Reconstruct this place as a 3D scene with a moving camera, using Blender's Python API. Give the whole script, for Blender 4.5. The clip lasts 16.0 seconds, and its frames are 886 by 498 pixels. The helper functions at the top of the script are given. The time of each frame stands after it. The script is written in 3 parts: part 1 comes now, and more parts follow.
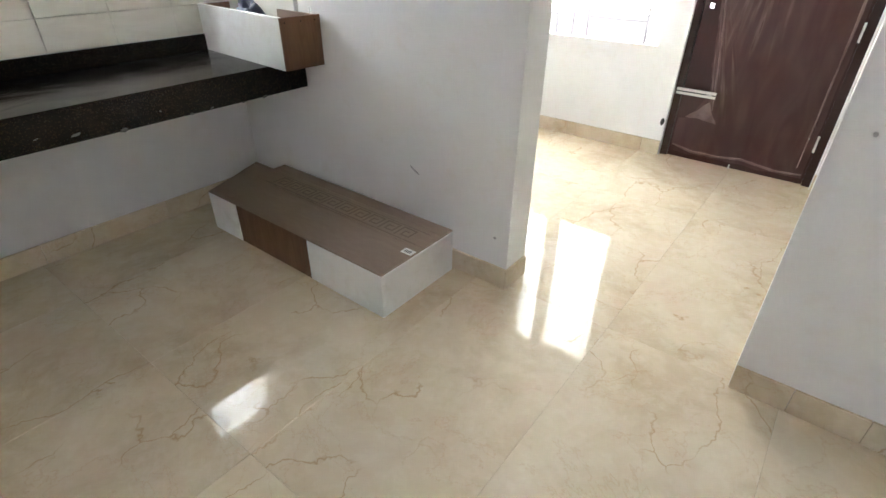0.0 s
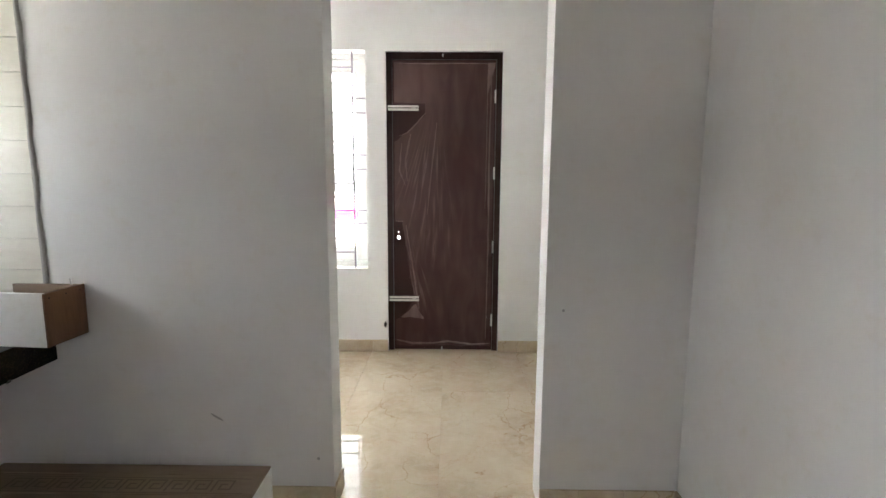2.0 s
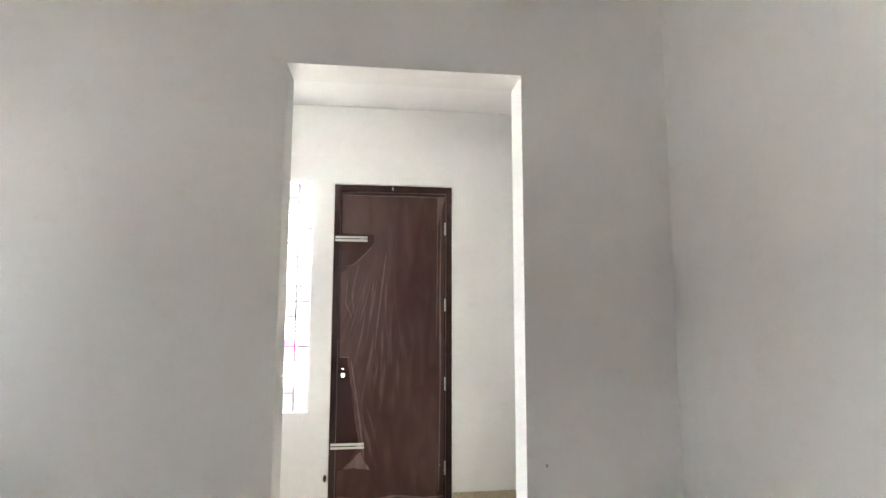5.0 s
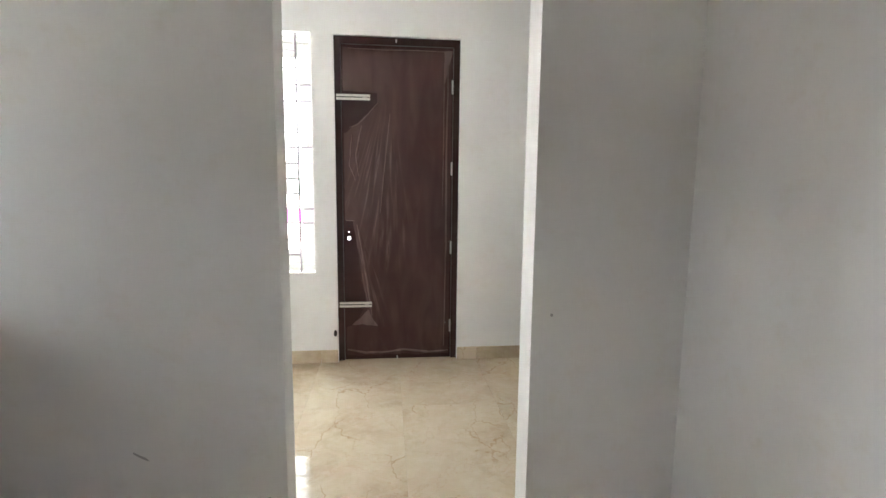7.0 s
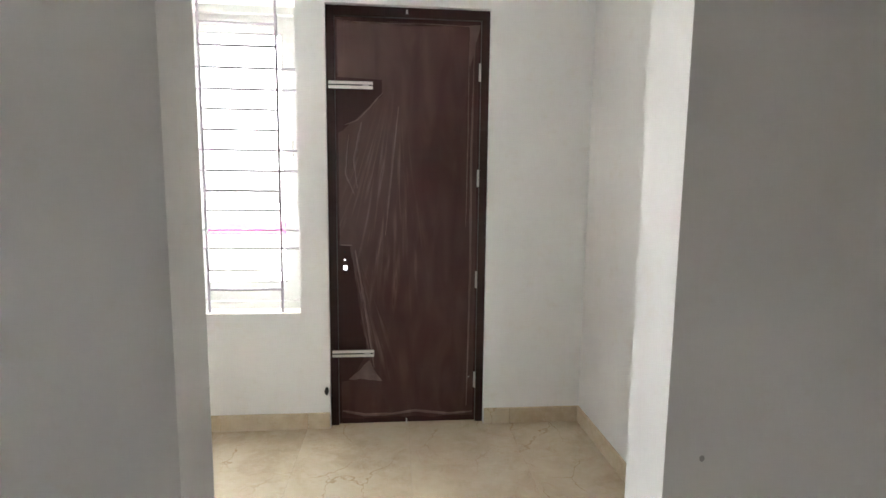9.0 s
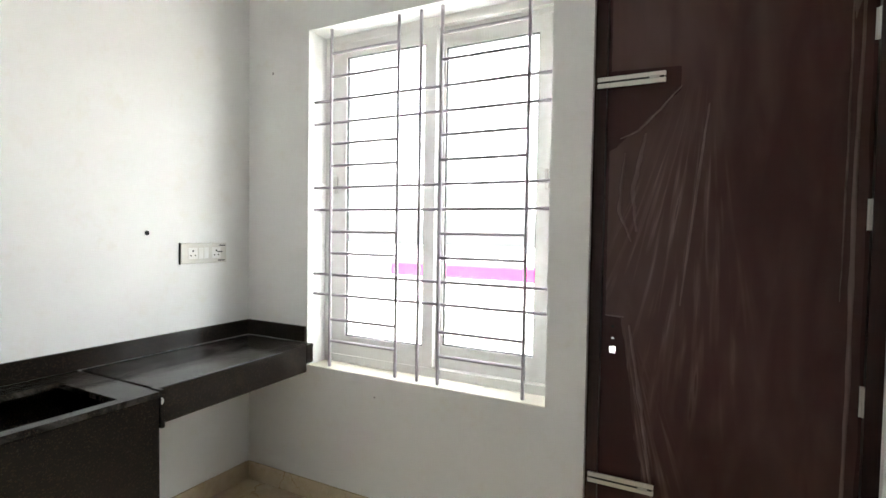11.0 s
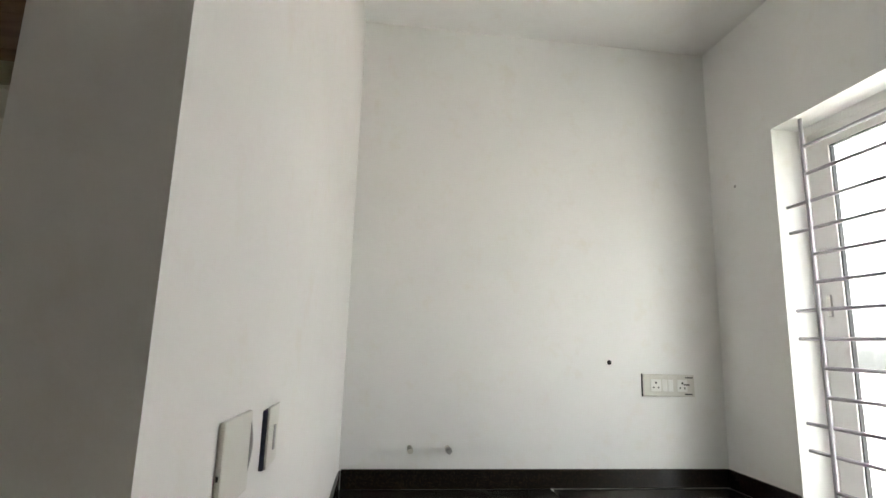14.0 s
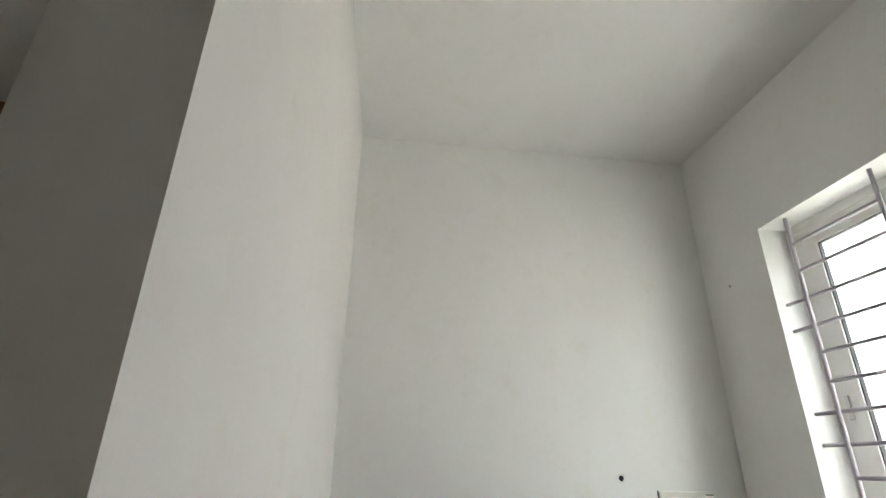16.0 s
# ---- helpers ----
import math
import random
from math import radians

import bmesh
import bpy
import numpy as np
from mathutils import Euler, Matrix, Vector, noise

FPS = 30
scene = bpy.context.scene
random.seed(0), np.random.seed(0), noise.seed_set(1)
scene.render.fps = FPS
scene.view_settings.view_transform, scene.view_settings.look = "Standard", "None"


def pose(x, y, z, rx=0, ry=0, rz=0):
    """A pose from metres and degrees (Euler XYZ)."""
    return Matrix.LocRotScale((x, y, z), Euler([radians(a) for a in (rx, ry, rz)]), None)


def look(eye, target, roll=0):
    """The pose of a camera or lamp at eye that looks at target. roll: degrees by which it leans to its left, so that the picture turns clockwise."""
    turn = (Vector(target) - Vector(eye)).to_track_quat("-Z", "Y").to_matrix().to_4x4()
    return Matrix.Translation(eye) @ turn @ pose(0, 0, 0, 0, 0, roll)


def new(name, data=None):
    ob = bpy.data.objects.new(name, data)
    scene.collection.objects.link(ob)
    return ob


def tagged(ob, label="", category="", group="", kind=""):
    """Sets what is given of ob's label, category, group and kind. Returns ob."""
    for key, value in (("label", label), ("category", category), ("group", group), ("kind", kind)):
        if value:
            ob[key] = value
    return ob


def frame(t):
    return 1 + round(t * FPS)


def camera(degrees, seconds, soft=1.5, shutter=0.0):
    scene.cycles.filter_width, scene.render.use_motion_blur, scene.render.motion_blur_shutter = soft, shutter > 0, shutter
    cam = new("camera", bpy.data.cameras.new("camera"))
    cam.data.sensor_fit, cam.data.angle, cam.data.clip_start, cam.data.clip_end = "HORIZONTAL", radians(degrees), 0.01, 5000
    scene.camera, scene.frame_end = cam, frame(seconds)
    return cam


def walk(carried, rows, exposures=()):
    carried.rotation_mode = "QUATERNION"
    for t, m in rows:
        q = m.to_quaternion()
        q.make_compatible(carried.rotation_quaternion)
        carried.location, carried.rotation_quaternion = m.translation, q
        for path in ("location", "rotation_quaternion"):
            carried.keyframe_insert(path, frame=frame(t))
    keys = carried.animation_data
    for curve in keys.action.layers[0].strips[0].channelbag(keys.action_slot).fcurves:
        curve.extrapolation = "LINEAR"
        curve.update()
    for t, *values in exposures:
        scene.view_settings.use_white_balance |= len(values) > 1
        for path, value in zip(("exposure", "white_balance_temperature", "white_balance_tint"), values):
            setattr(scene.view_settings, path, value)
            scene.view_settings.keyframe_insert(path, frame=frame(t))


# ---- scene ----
cam = camera(82.0, 16.0)
PATH = [
    (0, (0.889, -0.18, 1.307), (-0.148, 1.169, 0.256), 0.7),
    (0.5, (0.804, -0.275, 1.354), (0.093, 1.326, 0.388), 0.7),
    (0.7, (0.757, -0.319, 1.358), (0.167, 1.364, 0.453), 0.8),
    (1, (0.677, -0.407, 1.385), (0.257, 1.38, 0.591), 0.4),
    (1.2, (0.642, -0.459, 1.399), (0.319, 1.382, 0.685), 0.4),
    (1.5, (0.579, -0.551, 1.409), (0.392, 1.361, 0.853), 0.5),
    (2, (0.507, -0.666, 1.458), (0.482, 1.314, 1.175), 0.3),
    (2.5, (0.446, -0.731, 1.502), (0.528, 1.264, 1.391), 0.3),
    (3, (0.389, -0.703, 1.494), (0.544, 1.29, 1.429), 0.2),
    (3.5, (0.364, -0.621, 1.479), (0.566, 1.368, 1.447), 0.3),
    (4, (0.359, -0.539, 1.516), (0.593, 1.443, 1.646), 0.2),
    (4.2, (0.363, -0.528, 1.532), (0.597, 1.445, 1.759), 0.1),
    (6.5, (0.38, -0.389, 1.404), (0.609, 1.596, 1.319), 0.4),
    (7, (0.376, -0.388, 1.403), (0.593, 1.582, 1.133), 0.6),
    (7.5, (0.375, -0.304, 1.413), (0.583, 1.661, 1.107), 0.5),
    (8, (0.346, -0.086, 1.419), (0.551, 1.88, 1.111), 0.6),
    (8.2, (0.331, 0.025, 1.427), (0.537, 1.991, 1.12), 0.7),
    (10.3, (0.517, 1.243, 1.405), (0.278, 3.227, 1.329), 0.6),
    (10.5, (0.505, 1.319, 1.402), (0.08, 3.272, 1.329), 0.5),
    (11, (0.416, 1.435, 1.411), (-0.511, 3.206, 1.34), 0.9),
    (11.5, (0.373, 1.535, 1.418), (-1.034, 2.955, 1.352), 1.2),
    (12, (0.348, 1.622, 1.408), (-1.404, 2.584, 1.353), 1.4),
    (12.5, (0.386, 1.688, 1.404), (-1.55, 2.191, 1.356), 1.4),
    (13, (0.422, 1.727, 1.408), (-1.556, 2.022, 1.365), 1.6),
    (13.5, (0.472, 1.747, 1.416), (-1.512, 1.993, 1.478), 1.6),
    (14, (0.505, 1.767, 1.462), (-1.45, 2.005, 1.814), 1.7),
    (14.5, (0.506, 1.751, 1.508), (-1.348, 2.009, 2.21), 1.7),
    (15, (0.525, 1.756, 1.482), (-1.216, 1.996, 2.437), 1.5),
    (15.3, (0.527, 1.762, 1.495), (-1.197, 2.0, 2.481), 1.5),
    (15.5, (0.497, 1.755, 1.447), (-1.215, 1.99, 2.453), 1.6),
    (16, (0.435, 1.754, 1.415), (-1.386, 2.006, 2.202), 0.8),
]
walk(cam, [(t, look(eye, target, roll)) for t, eye, target, roll in PATH],
     [(0.0, 6.38, 6250, 9), (0.5, 6.3, 6250, 9), (1.0, 5.9, 6350, 9), (1.5, 5.58, 6400, 10), (2.0, 5.52, 6450, 11), (2.5, 5.7, 6350, 10), (3.5, 6.05, 6450, 11),
      (6.5, 5.9, 6450, 10), (7.0, 5.67, 6450, 10), (8.0, 5.5, 6450, 10), (10.5, 4.9, 6550, 9), (11.0, 4.65, 6500, 8), (11.5, 4.75, 6550, 7), (12.0, 4.8, 6550, 7), (12.5, 4.6, 6600, 6), (13.0, 4.35, 6550, 6),
      (13.5, 4.3, 6600, 7), (14.0, 4.2, 6700, 7), (14.5, 3.9, 6550, 7), (15.0, 3.9, 6550, 7), (16.0, 3.95, 6600, 5)])

# ---- world, sun, exposure ----
world = bpy.data.worlds.new("overcast_sky")
scene.world = world
world.use_nodes = True
wn = world.node_tree.nodes
sky = wn.new("ShaderNodeTexSky")
sky.sky_type = "NISHITA"
sky.sun_disc = False
sky.sun_elevation, sky.sun_rotation = radians(67), radians(135)
sky.air_density, sky.dust_density, sky.ozone_density = 1.0, 4.0, 0.6
wn["Background"].inputs["Strength"].default_value = 0.15
haze = wn.new("ShaderNodeHueSaturation")     # thin white cloud takes the blue out of the sky
haze.inputs["Saturation"].default_value = 0.12
world.node_tree.links.new(sky.outputs["Color"], haze.inputs["Color"])
world.node_tree.links.new(haze.outputs["Color"], wn["Background"].inputs["Color"])
sun = new("sun", bpy.data.lights.new("sun", "SUN"))
sun.data.energy, sun.data.angle, sun.data.color = 0.9, radians(14), (1.0, 0.97, 0.93)
sun.matrix_world = look((6.0, -6.0, 20), (0, 0, 0))


# ---- materials ----
def material(name, base, rough=0.6, metal=0.0, spec=0.5):
    m = bpy.data.materials.new(name)
    m.use_nodes = True
    b = m.node_tree.nodes["Principled BSDF"]
    b.inputs["Base Color"].default_value = (*base, 1)
    b.inputs["Roughness"].default_value = rough
    b.inputs["Metallic"].default_value = metal
    b.inputs["Specular IOR Level"].default_value = spec
    return m


def node(m, kind, **values):
    n = m.node_tree.nodes.new(kind)
    for k, v in values.items():
        n.inputs[k.replace("_", " ")].default_value = v
    return n


def link(m, a, b):
    m.node_tree.links.new(a, b)


def shader(m):
    return m.node_tree.nodes["Principled BSDF"]


def ramp(m, source, stops):
    r = m.node_tree.nodes.new("ShaderNodeValToRGB")
    els = r.color_ramp.elements
    while len(els) < len(stops):
        els.new(0.5)
    for e, (p, c) in zip(els, stops):
        e.position, e.color = p, (*c, 1)
    link(m, source, r.inputs["Fac"])
    return r.outputs["Color"]


def noise_of(m, scale, detail=4.0, rough=0.55, distort=0.0, vector=None):
    n = node(m, "ShaderNodeTexNoise", Scale=scale, Detail=detail, Roughness=rough, Distortion=distort)
    link(m, vector or position(m), n.inputs["Vector"])
    return n.outputs["Fac"]


def position(m):
    return m.node_tree.nodes.new("ShaderNodeNewGeometry").outputs["Position"]


def mixed(m, fac, a, b, mode="MIX"):
    n = m.node_tree.nodes.new("ShaderNodeMix")
    n.data_type, n.blend_type = "RGBA", mode
    for sock, v in ((n.inputs[0], fac), (n.inputs[6], a), (n.inputs[7], b)):
        if isinstance(v, (int, float)):
            sock.default_value = v
        elif isinstance(v, tuple):
            sock.default_value = (*v, 1)
        else:
            link(m, v, sock)
    return n.outputs[2]


def calc(m, op, a, b=0.0, c=0.0):
    n = m.node_tree.nodes.new("ShaderNodeMath")
    n.operation = op
    for sock, v in zip(n.inputs, (a, b, c)):
        if isinstance(v, (int, float)):
            sock.default_value = v
        else:
            link(m, v, sock)
    return n.outputs[0]


def bump(m, height, strength, distance=0.002):
    b = node(m, "ShaderNodeBump", Strength=strength, Distance=distance)
    link(m, height, b.inputs["Height"])
    link(m, b.outputs["Normal"], shader(m).inputs["Normal"])


def scaled(m, vector, xyz, shift=None):
    n = m.node_tree.nodes.new("ShaderNodeVectorMath")
    n.operation = "MULTIPLY_ADD"
    link(m, vector, n.inputs[0])
    n.inputs[1].default_value = xyz
    if shift is not None:
        link(m, shift, n.inputs[2])
    return n.outputs[0]


def painted(name, base, rough=0.62):
    """Emulsion paint on plaster: faint cloudy stains, roller grain, slight waviness."""
    m = material(name, base, rough, spec=0.35)
    cloud = noise_of(m, 1.7, 5, 0.6)
    dirt = noise_of(m, 9.0, 6, 0.7)
    dark = tuple(c * 0.95 for c in base)
    warm = (base[0] * 0.93, base[1] * 0.90, base[2] * 0.84)
    c = mixed(m, ramp(m, cloud, [(0.35, (0, 0, 0)), (0.75, (1, 1, 1))]), base, dark)
    c = mixed(m, ramp(m, dirt, [(0.55, (0, 0, 0)), (0.85, (1, 1, 1))]), c, warm)
    link(m, c, shader(m).inputs["Base Color"])
    grain = noise_of(m, 240, 3, 0.6)
    wave = noise_of(m, 6, 3, 0.5)
    bump(m, calc(m, "MULTIPLY_ADD", wave, 4.0, grain), 0.25, 0.0012)
    return m


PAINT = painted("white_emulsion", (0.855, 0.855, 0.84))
# same white paint, darker and warmer: the kitchen's dimmer light set in the colour
PAINT_SHADED = painted("white_emulsion_shaded", (0.78, 0.765, 0.745))
CEILING = painted("ceiling_white", (0.82, 0.815, 0.805), 0.75)
SILL = painted("dusty_cream_sill", (0.68, 0.63, 0.54), 0.8)
RENDERED = painted("exterior_render", (0.75, 0.73, 0.7), 0.8)


def marble(name, gloss):
    """Polished beige porcelain printed as marble: clouds and jagged rusty veins."""
    m = material(name, (0.6, 0.47, 0.34), gloss, spec=0.2)
    info = m.node_tree.nodes.new("ShaderNodeObjectInfo")
    off = m.node_tree.nodes.new("ShaderNodeCombineXYZ")
    for i, k in enumerate((37.0, 71.0, 13.0)):
        link(m, calc(m, "MULTIPLY", info.outputs["Random"], k), off.inputs[i])
    v = scaled(m, position(m), (1, 1, 1), off.outputs[0])
    cloud = noise_of(m, 2.6, 6, 0.62, 0.6, v)
    base = ramp(m, cloud, [(0.28, (0.50, 0.395, 0.262)), (0.5, (0.635, 0.53, 0.378)), (0.75, (0.69, 0.60, 0.455))])
    fine = noise_of(m, 16, 6, 0.65, 0.4, v)
    base = mixed(m, ramp(m, fine, [(0.45, (0, 0, 0)), (0.8, (0.55, 0.55, 0.55))]), base, (0.74, 0.66, 0.535))
    pink = noise_of(m, 4.2, 3, 0.5, 0.8, v)
    base = mixed(m, ramp(m, pink, [(0.52, (0, 0, 0)), (0.72, (0.5, 0.5, 0.5))]), base, (0.61, 0.455, 0.325))
    # jagged veins: the cell edges of a warped Voronoi pattern, broken up by noise
    warp = node(m, "ShaderNodeTexNoise", Scale=2.2, Detail=2.0)
    link(m, v, warp.inputs["Vector"])
    zig = node(m, "ShaderNodeTexNoise", Scale=26.0, Detail=2.0)
    link(m, v, zig.inputs["Vector"])
    w1 = scaled(m, warp.outputs["Color"], (0.55, 0.55, 0.55), scaled(m, v, (1.5, 0.62, 1.0)))
    w2 = scaled(m, zig.outputs["Color"], (0.075, 0.05, 0.05), w1)
    cells = node(m, "ShaderNodeTexVoronoi", Scale=2.3)
    cells.feature = "DISTANCE_TO_EDGE"
    link(m, w2, cells.inputs["Vector"])
    vein = ramp(m, cells.outputs["Distance"], [(0.0, (0.75, 0.75, 0.75)), (0.005, (0.32, 0.32, 0.32)), (0.014, (0, 0, 0))])
    gate = ramp(m, noise_of(m, 3.1, 2, 0.5, 0.0, v), [(0.47, (0, 0, 0)), (0.58, (1, 1, 1))])
    vein = mixed(m, 1.0, vein, gate, "MULTIPLY")
    base = mixed(m, vein, base, (0.40, 0.235, 0.11))
    hair = calc(m, "ABSOLUTE", calc(m, "SUBTRACT", noise_of(m, 2.4, 7, 0.62, 0.5, v), 0.47))
    hair = ramp(m, hair, [(0.0, (0.3, 0.3, 0.3)), (0.006, (0, 0, 0))])
    base = mixed(m, hair, base, (0.50, 0.31, 0.18))
    link(m, base, shader(m).inputs["Base Color"])
    smear = noise_of(m, 5.0, 5, 0.7)
    link(m, calc(m, "MULTIPLY_ADD", smear, gloss, gloss * 0.5), shader(m).inputs["Roughness"])
    bump(m, noise_of(m, 3.0, 2, 0.5), 0.02, 0.001)
    return m


FLOOR_TILE = marble("polished_beige_marble_tile", 0.012)
SKIRT_TILE = marble("beige_marble_skirting", 0.16)
GROUT = material("beige_grout", (0.50, 0.41, 0.30), 0.8)


def granite(name, dust):
    """Black granite with brown and grey crystals, and dry cement dust."""
    m = material(name, (0.012, 0.011, 0.010), 0.14, spec=0.2)
    v = node(m, "ShaderNodeTexVoronoi", Scale=250.0)
    link(m, position(m), v.inputs["Vector"])
    cell = m.node_tree.nodes.new("ShaderNodeSeparateColor")
    link(m, v.outputs["Color"], cell.inputs[0])
    c = mixed(m, ramp(m, cell.outputs[0], [(0.80, (0, 0, 0)), (0.92, (1, 1, 1))]), (0.015, 0.012, 0.010), (0.034, 0.023, 0.016))
    c = mixed(m, ramp(m, cell.outputs[1], [(0.965, (0, 0, 0)), (0.985, (1, 1, 1))]), c, (0.034, 0.029, 0.024))
    blot = noise_of(m, 14, 5, 0.65)
    c = mixed(m, ramp(m, blot, [(0.55, (0, 0, 0)), (0.8, (0.5, 0.5, 0.5))]), c, (0.040, 0.026, 0.017))
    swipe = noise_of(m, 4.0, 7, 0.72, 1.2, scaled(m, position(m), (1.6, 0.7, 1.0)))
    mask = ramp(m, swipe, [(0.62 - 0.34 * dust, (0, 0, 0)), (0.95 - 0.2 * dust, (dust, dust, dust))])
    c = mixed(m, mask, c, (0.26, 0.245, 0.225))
    link(m, c, shader(m).inputs["Base Color"])
    bw = m.node_tree.nodes.new("ShaderNodeRGBToBW")
    link(m, mask, bw.inputs[0])
    link(m, calc(m, "MULTIPLY_ADD", bw.outputs[0], 0.6, 0.13), shader(m).inputs["Roughness"])
    bump(m, noise_of(m, 60, 3, 0.6), 0.08, 0.001)
    return m


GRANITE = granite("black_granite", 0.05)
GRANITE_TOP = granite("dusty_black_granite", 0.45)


def wood(name, dark, light, rough, grain=(1.0, 14.0, 14.0), spec=0.45, relief=0.03):
    m = material(name, light, rough, spec=spec)
    v = scaled(m, position(m), grain)
    g = noise_of(m, 4.0, 7, 0.65, 0.8, v)
    c = ramp(m, g, [(0.3, dark), (0.7, light)])
    patch = noise_of(m, 3.0, 3, 0.5)
    c = mixed(m, ramp(m, patch, [(0.45, (0, 0, 0)), (0.8, (0.45, 0.45, 0.45))]), c, dark)
    link(m, c, shader(m).inputs["Base Color"])
    if relief:
        bump(m, g, relief, 0.001)
    return m


DOOR_LAMINATE = wood("dark_brown_laminate", (0.030, 0.0058, 0.0040), (0.038, 0.0078, 0.0054), 0.42, (20.0, 20.0, 1.0), 0.3, 0.0)
DOOR_FRAME = wood("dark_stained_frame", (0.020, 0.0055, 0.0038), (0.036, 0.010, 0.0065), 0.42, (18.0, 18.0, 1.0), 0.3)
PLY = wood("brown_board", (0.235, 0.165, 0.115), (0.275, 0.20, 0.145), 0.62, (1.5, 6.0, 6.0))
PLY_DARK = wood("brown_ply_edge", (0.13, 0.062, 0.030), (0.20, 0.10, 0.052), 0.6, (10.0, 10.0, 1.5))
PLY_PRINT = material("darker_brown_print", (0.17, 0.115, 0.078), 0.65)


def laminate(name, base):
    m = material(name, base, 0.38)
    s = noise_of(m, 7, 6, 0.7, 0.5)
    c = mixed(m, ramp(m, s, [(0.5, (0, 0, 0)), (0.85, (0.45, 0.45, 0.45))]), base, (0.55, 0.48, 0.37))
    link(m, c, shader(m).inputs["Base Color"])
    bump(m, noise_of(m, 90, 3), 0.06, 0.001)
    return m


WHITE_LAM = laminate("stained_white_laminate", (0.82, 0.82, 0.80))
UPVC = laminate("white_upvc", (0.80, 0.80, 0.775))
UPVC.node_tree.nodes["Principled BSDF"].inputs["Roughness"].default_value = 0.3
SWITCH = laminate("cream_switch_plastic", (0.66, 0.645, 0.595))
RUBBER = material("black_gasket", (0.015, 0.015, 0.017), 0.6)
DARK_HOLE = material("dark_void", (0.012, 0.012, 0.012), 0.9)
STEEL = material("brushed_steel", (0.62, 0.61, 0.58), 0.28, 1.0)
BAR_PAINT = material("grey_painted_iron", (0.42, 0.39, 0.43), 0.45, 0.1)
CEMENT = material("cement_smear", (0.55, 0.53, 0.5), 0.9)
CEMENT_FILM = material("thin_cement_film", (0.13, 0.125, 0.118), 0.9)
PIPE_WHITE = material("white_cpvc", (0.60, 0.58, 0.51), 0.4)
PIPE_GREY = material("grey_plug", (0.42, 0.42, 0.41), 0.5)
PAPER = material("white_sticker", (0.8, 0.79, 0.76), 0.6)
INK = material("grey_ink", (0.08, 0.08, 0.08), 0.7)
PLASTIC_BAG = material("blue_black_polythene", (0.05, 0.065, 0.11), 0.3)
PINK_COPING = painted("pink_coping_paint", (0.34, 0.012, 0.16), 0.7)
GROUND = painted("cement_yard", (0.52, 0.50, 0.47), 0.9)
SCUFF = material("grey_scuff", (0.42, 0.41, 0.40), 0.9)


def wall_tile(name, a, b, relief):
    m = material(name, a, 0.24)
    v = scaled(m, position(m), (2.0, 2.0, 9.0))
    g = noise_of(m, 1.6, 4, 0.55, 0.5, v)
    c = ramp(m, g, [(0.3, a), (0.7, b)])
    stain = noise_of(m, 5, 6, 0.7)
    c = mixed(m, ramp(m, stain, [(0.55, (0, 0, 0)), (0.9, (0.7, 0.7, 0.7))]), c, tuple(x * 0.72 for x in a))
    link(m, c, shader(m).inputs["Base Color"])
    bump(m, g, relief, 0.006)
    return m


CREAM_TILE = wall_tile("cream_relief_tile", (0.70, 0.66, 0.57), (0.78, 0.75, 0.67), 0.35)
BROWN_TILE = wall_tile("brown_wood_look_tile", (0.20, 0.125, 0.08), (0.30, 0.20, 0.13), 0.2)

GLASS = bpy.data.materials.new("clear_glass")
GLASS.use_nodes = True
gt = GLASS.node_tree
gt.nodes.clear()
g_out = gt.nodes.new("ShaderNodeOutputMaterial")
g_mix = gt.nodes.new("ShaderNodeMixShader")
g_tr = gt.nodes.new("ShaderNodeBsdfTransparent")
g_gl = gt.nodes.new("ShaderNodeBsdfGlossy")
g_gl.inputs["Roughness"].default_value = 0.02
g_tr.inputs["Color"].default_value = (0.95, 0.97, 0.97, 1)
g_mix.inputs[0].default_value = 0.06
gt.links.new(g_tr.outputs[0], g_mix.inputs[1])
gt.links.new(g_gl.outputs[0], g_mix.inputs[2])
gt.links.new(g_mix.outputs[0], g_out.inputs[0])

# clear film that clings to the leaf: the leaf's brown, the film's sheen painted in as grey, more where it is wrinkled
FILM = material("clear_film_painted_sheen", (0.04, 0.02, 0.016), 0.38, spec=0.3)
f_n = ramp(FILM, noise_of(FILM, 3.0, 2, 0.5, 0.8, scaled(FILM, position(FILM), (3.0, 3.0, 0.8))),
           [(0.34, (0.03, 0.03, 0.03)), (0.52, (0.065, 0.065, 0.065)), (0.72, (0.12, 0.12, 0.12))])


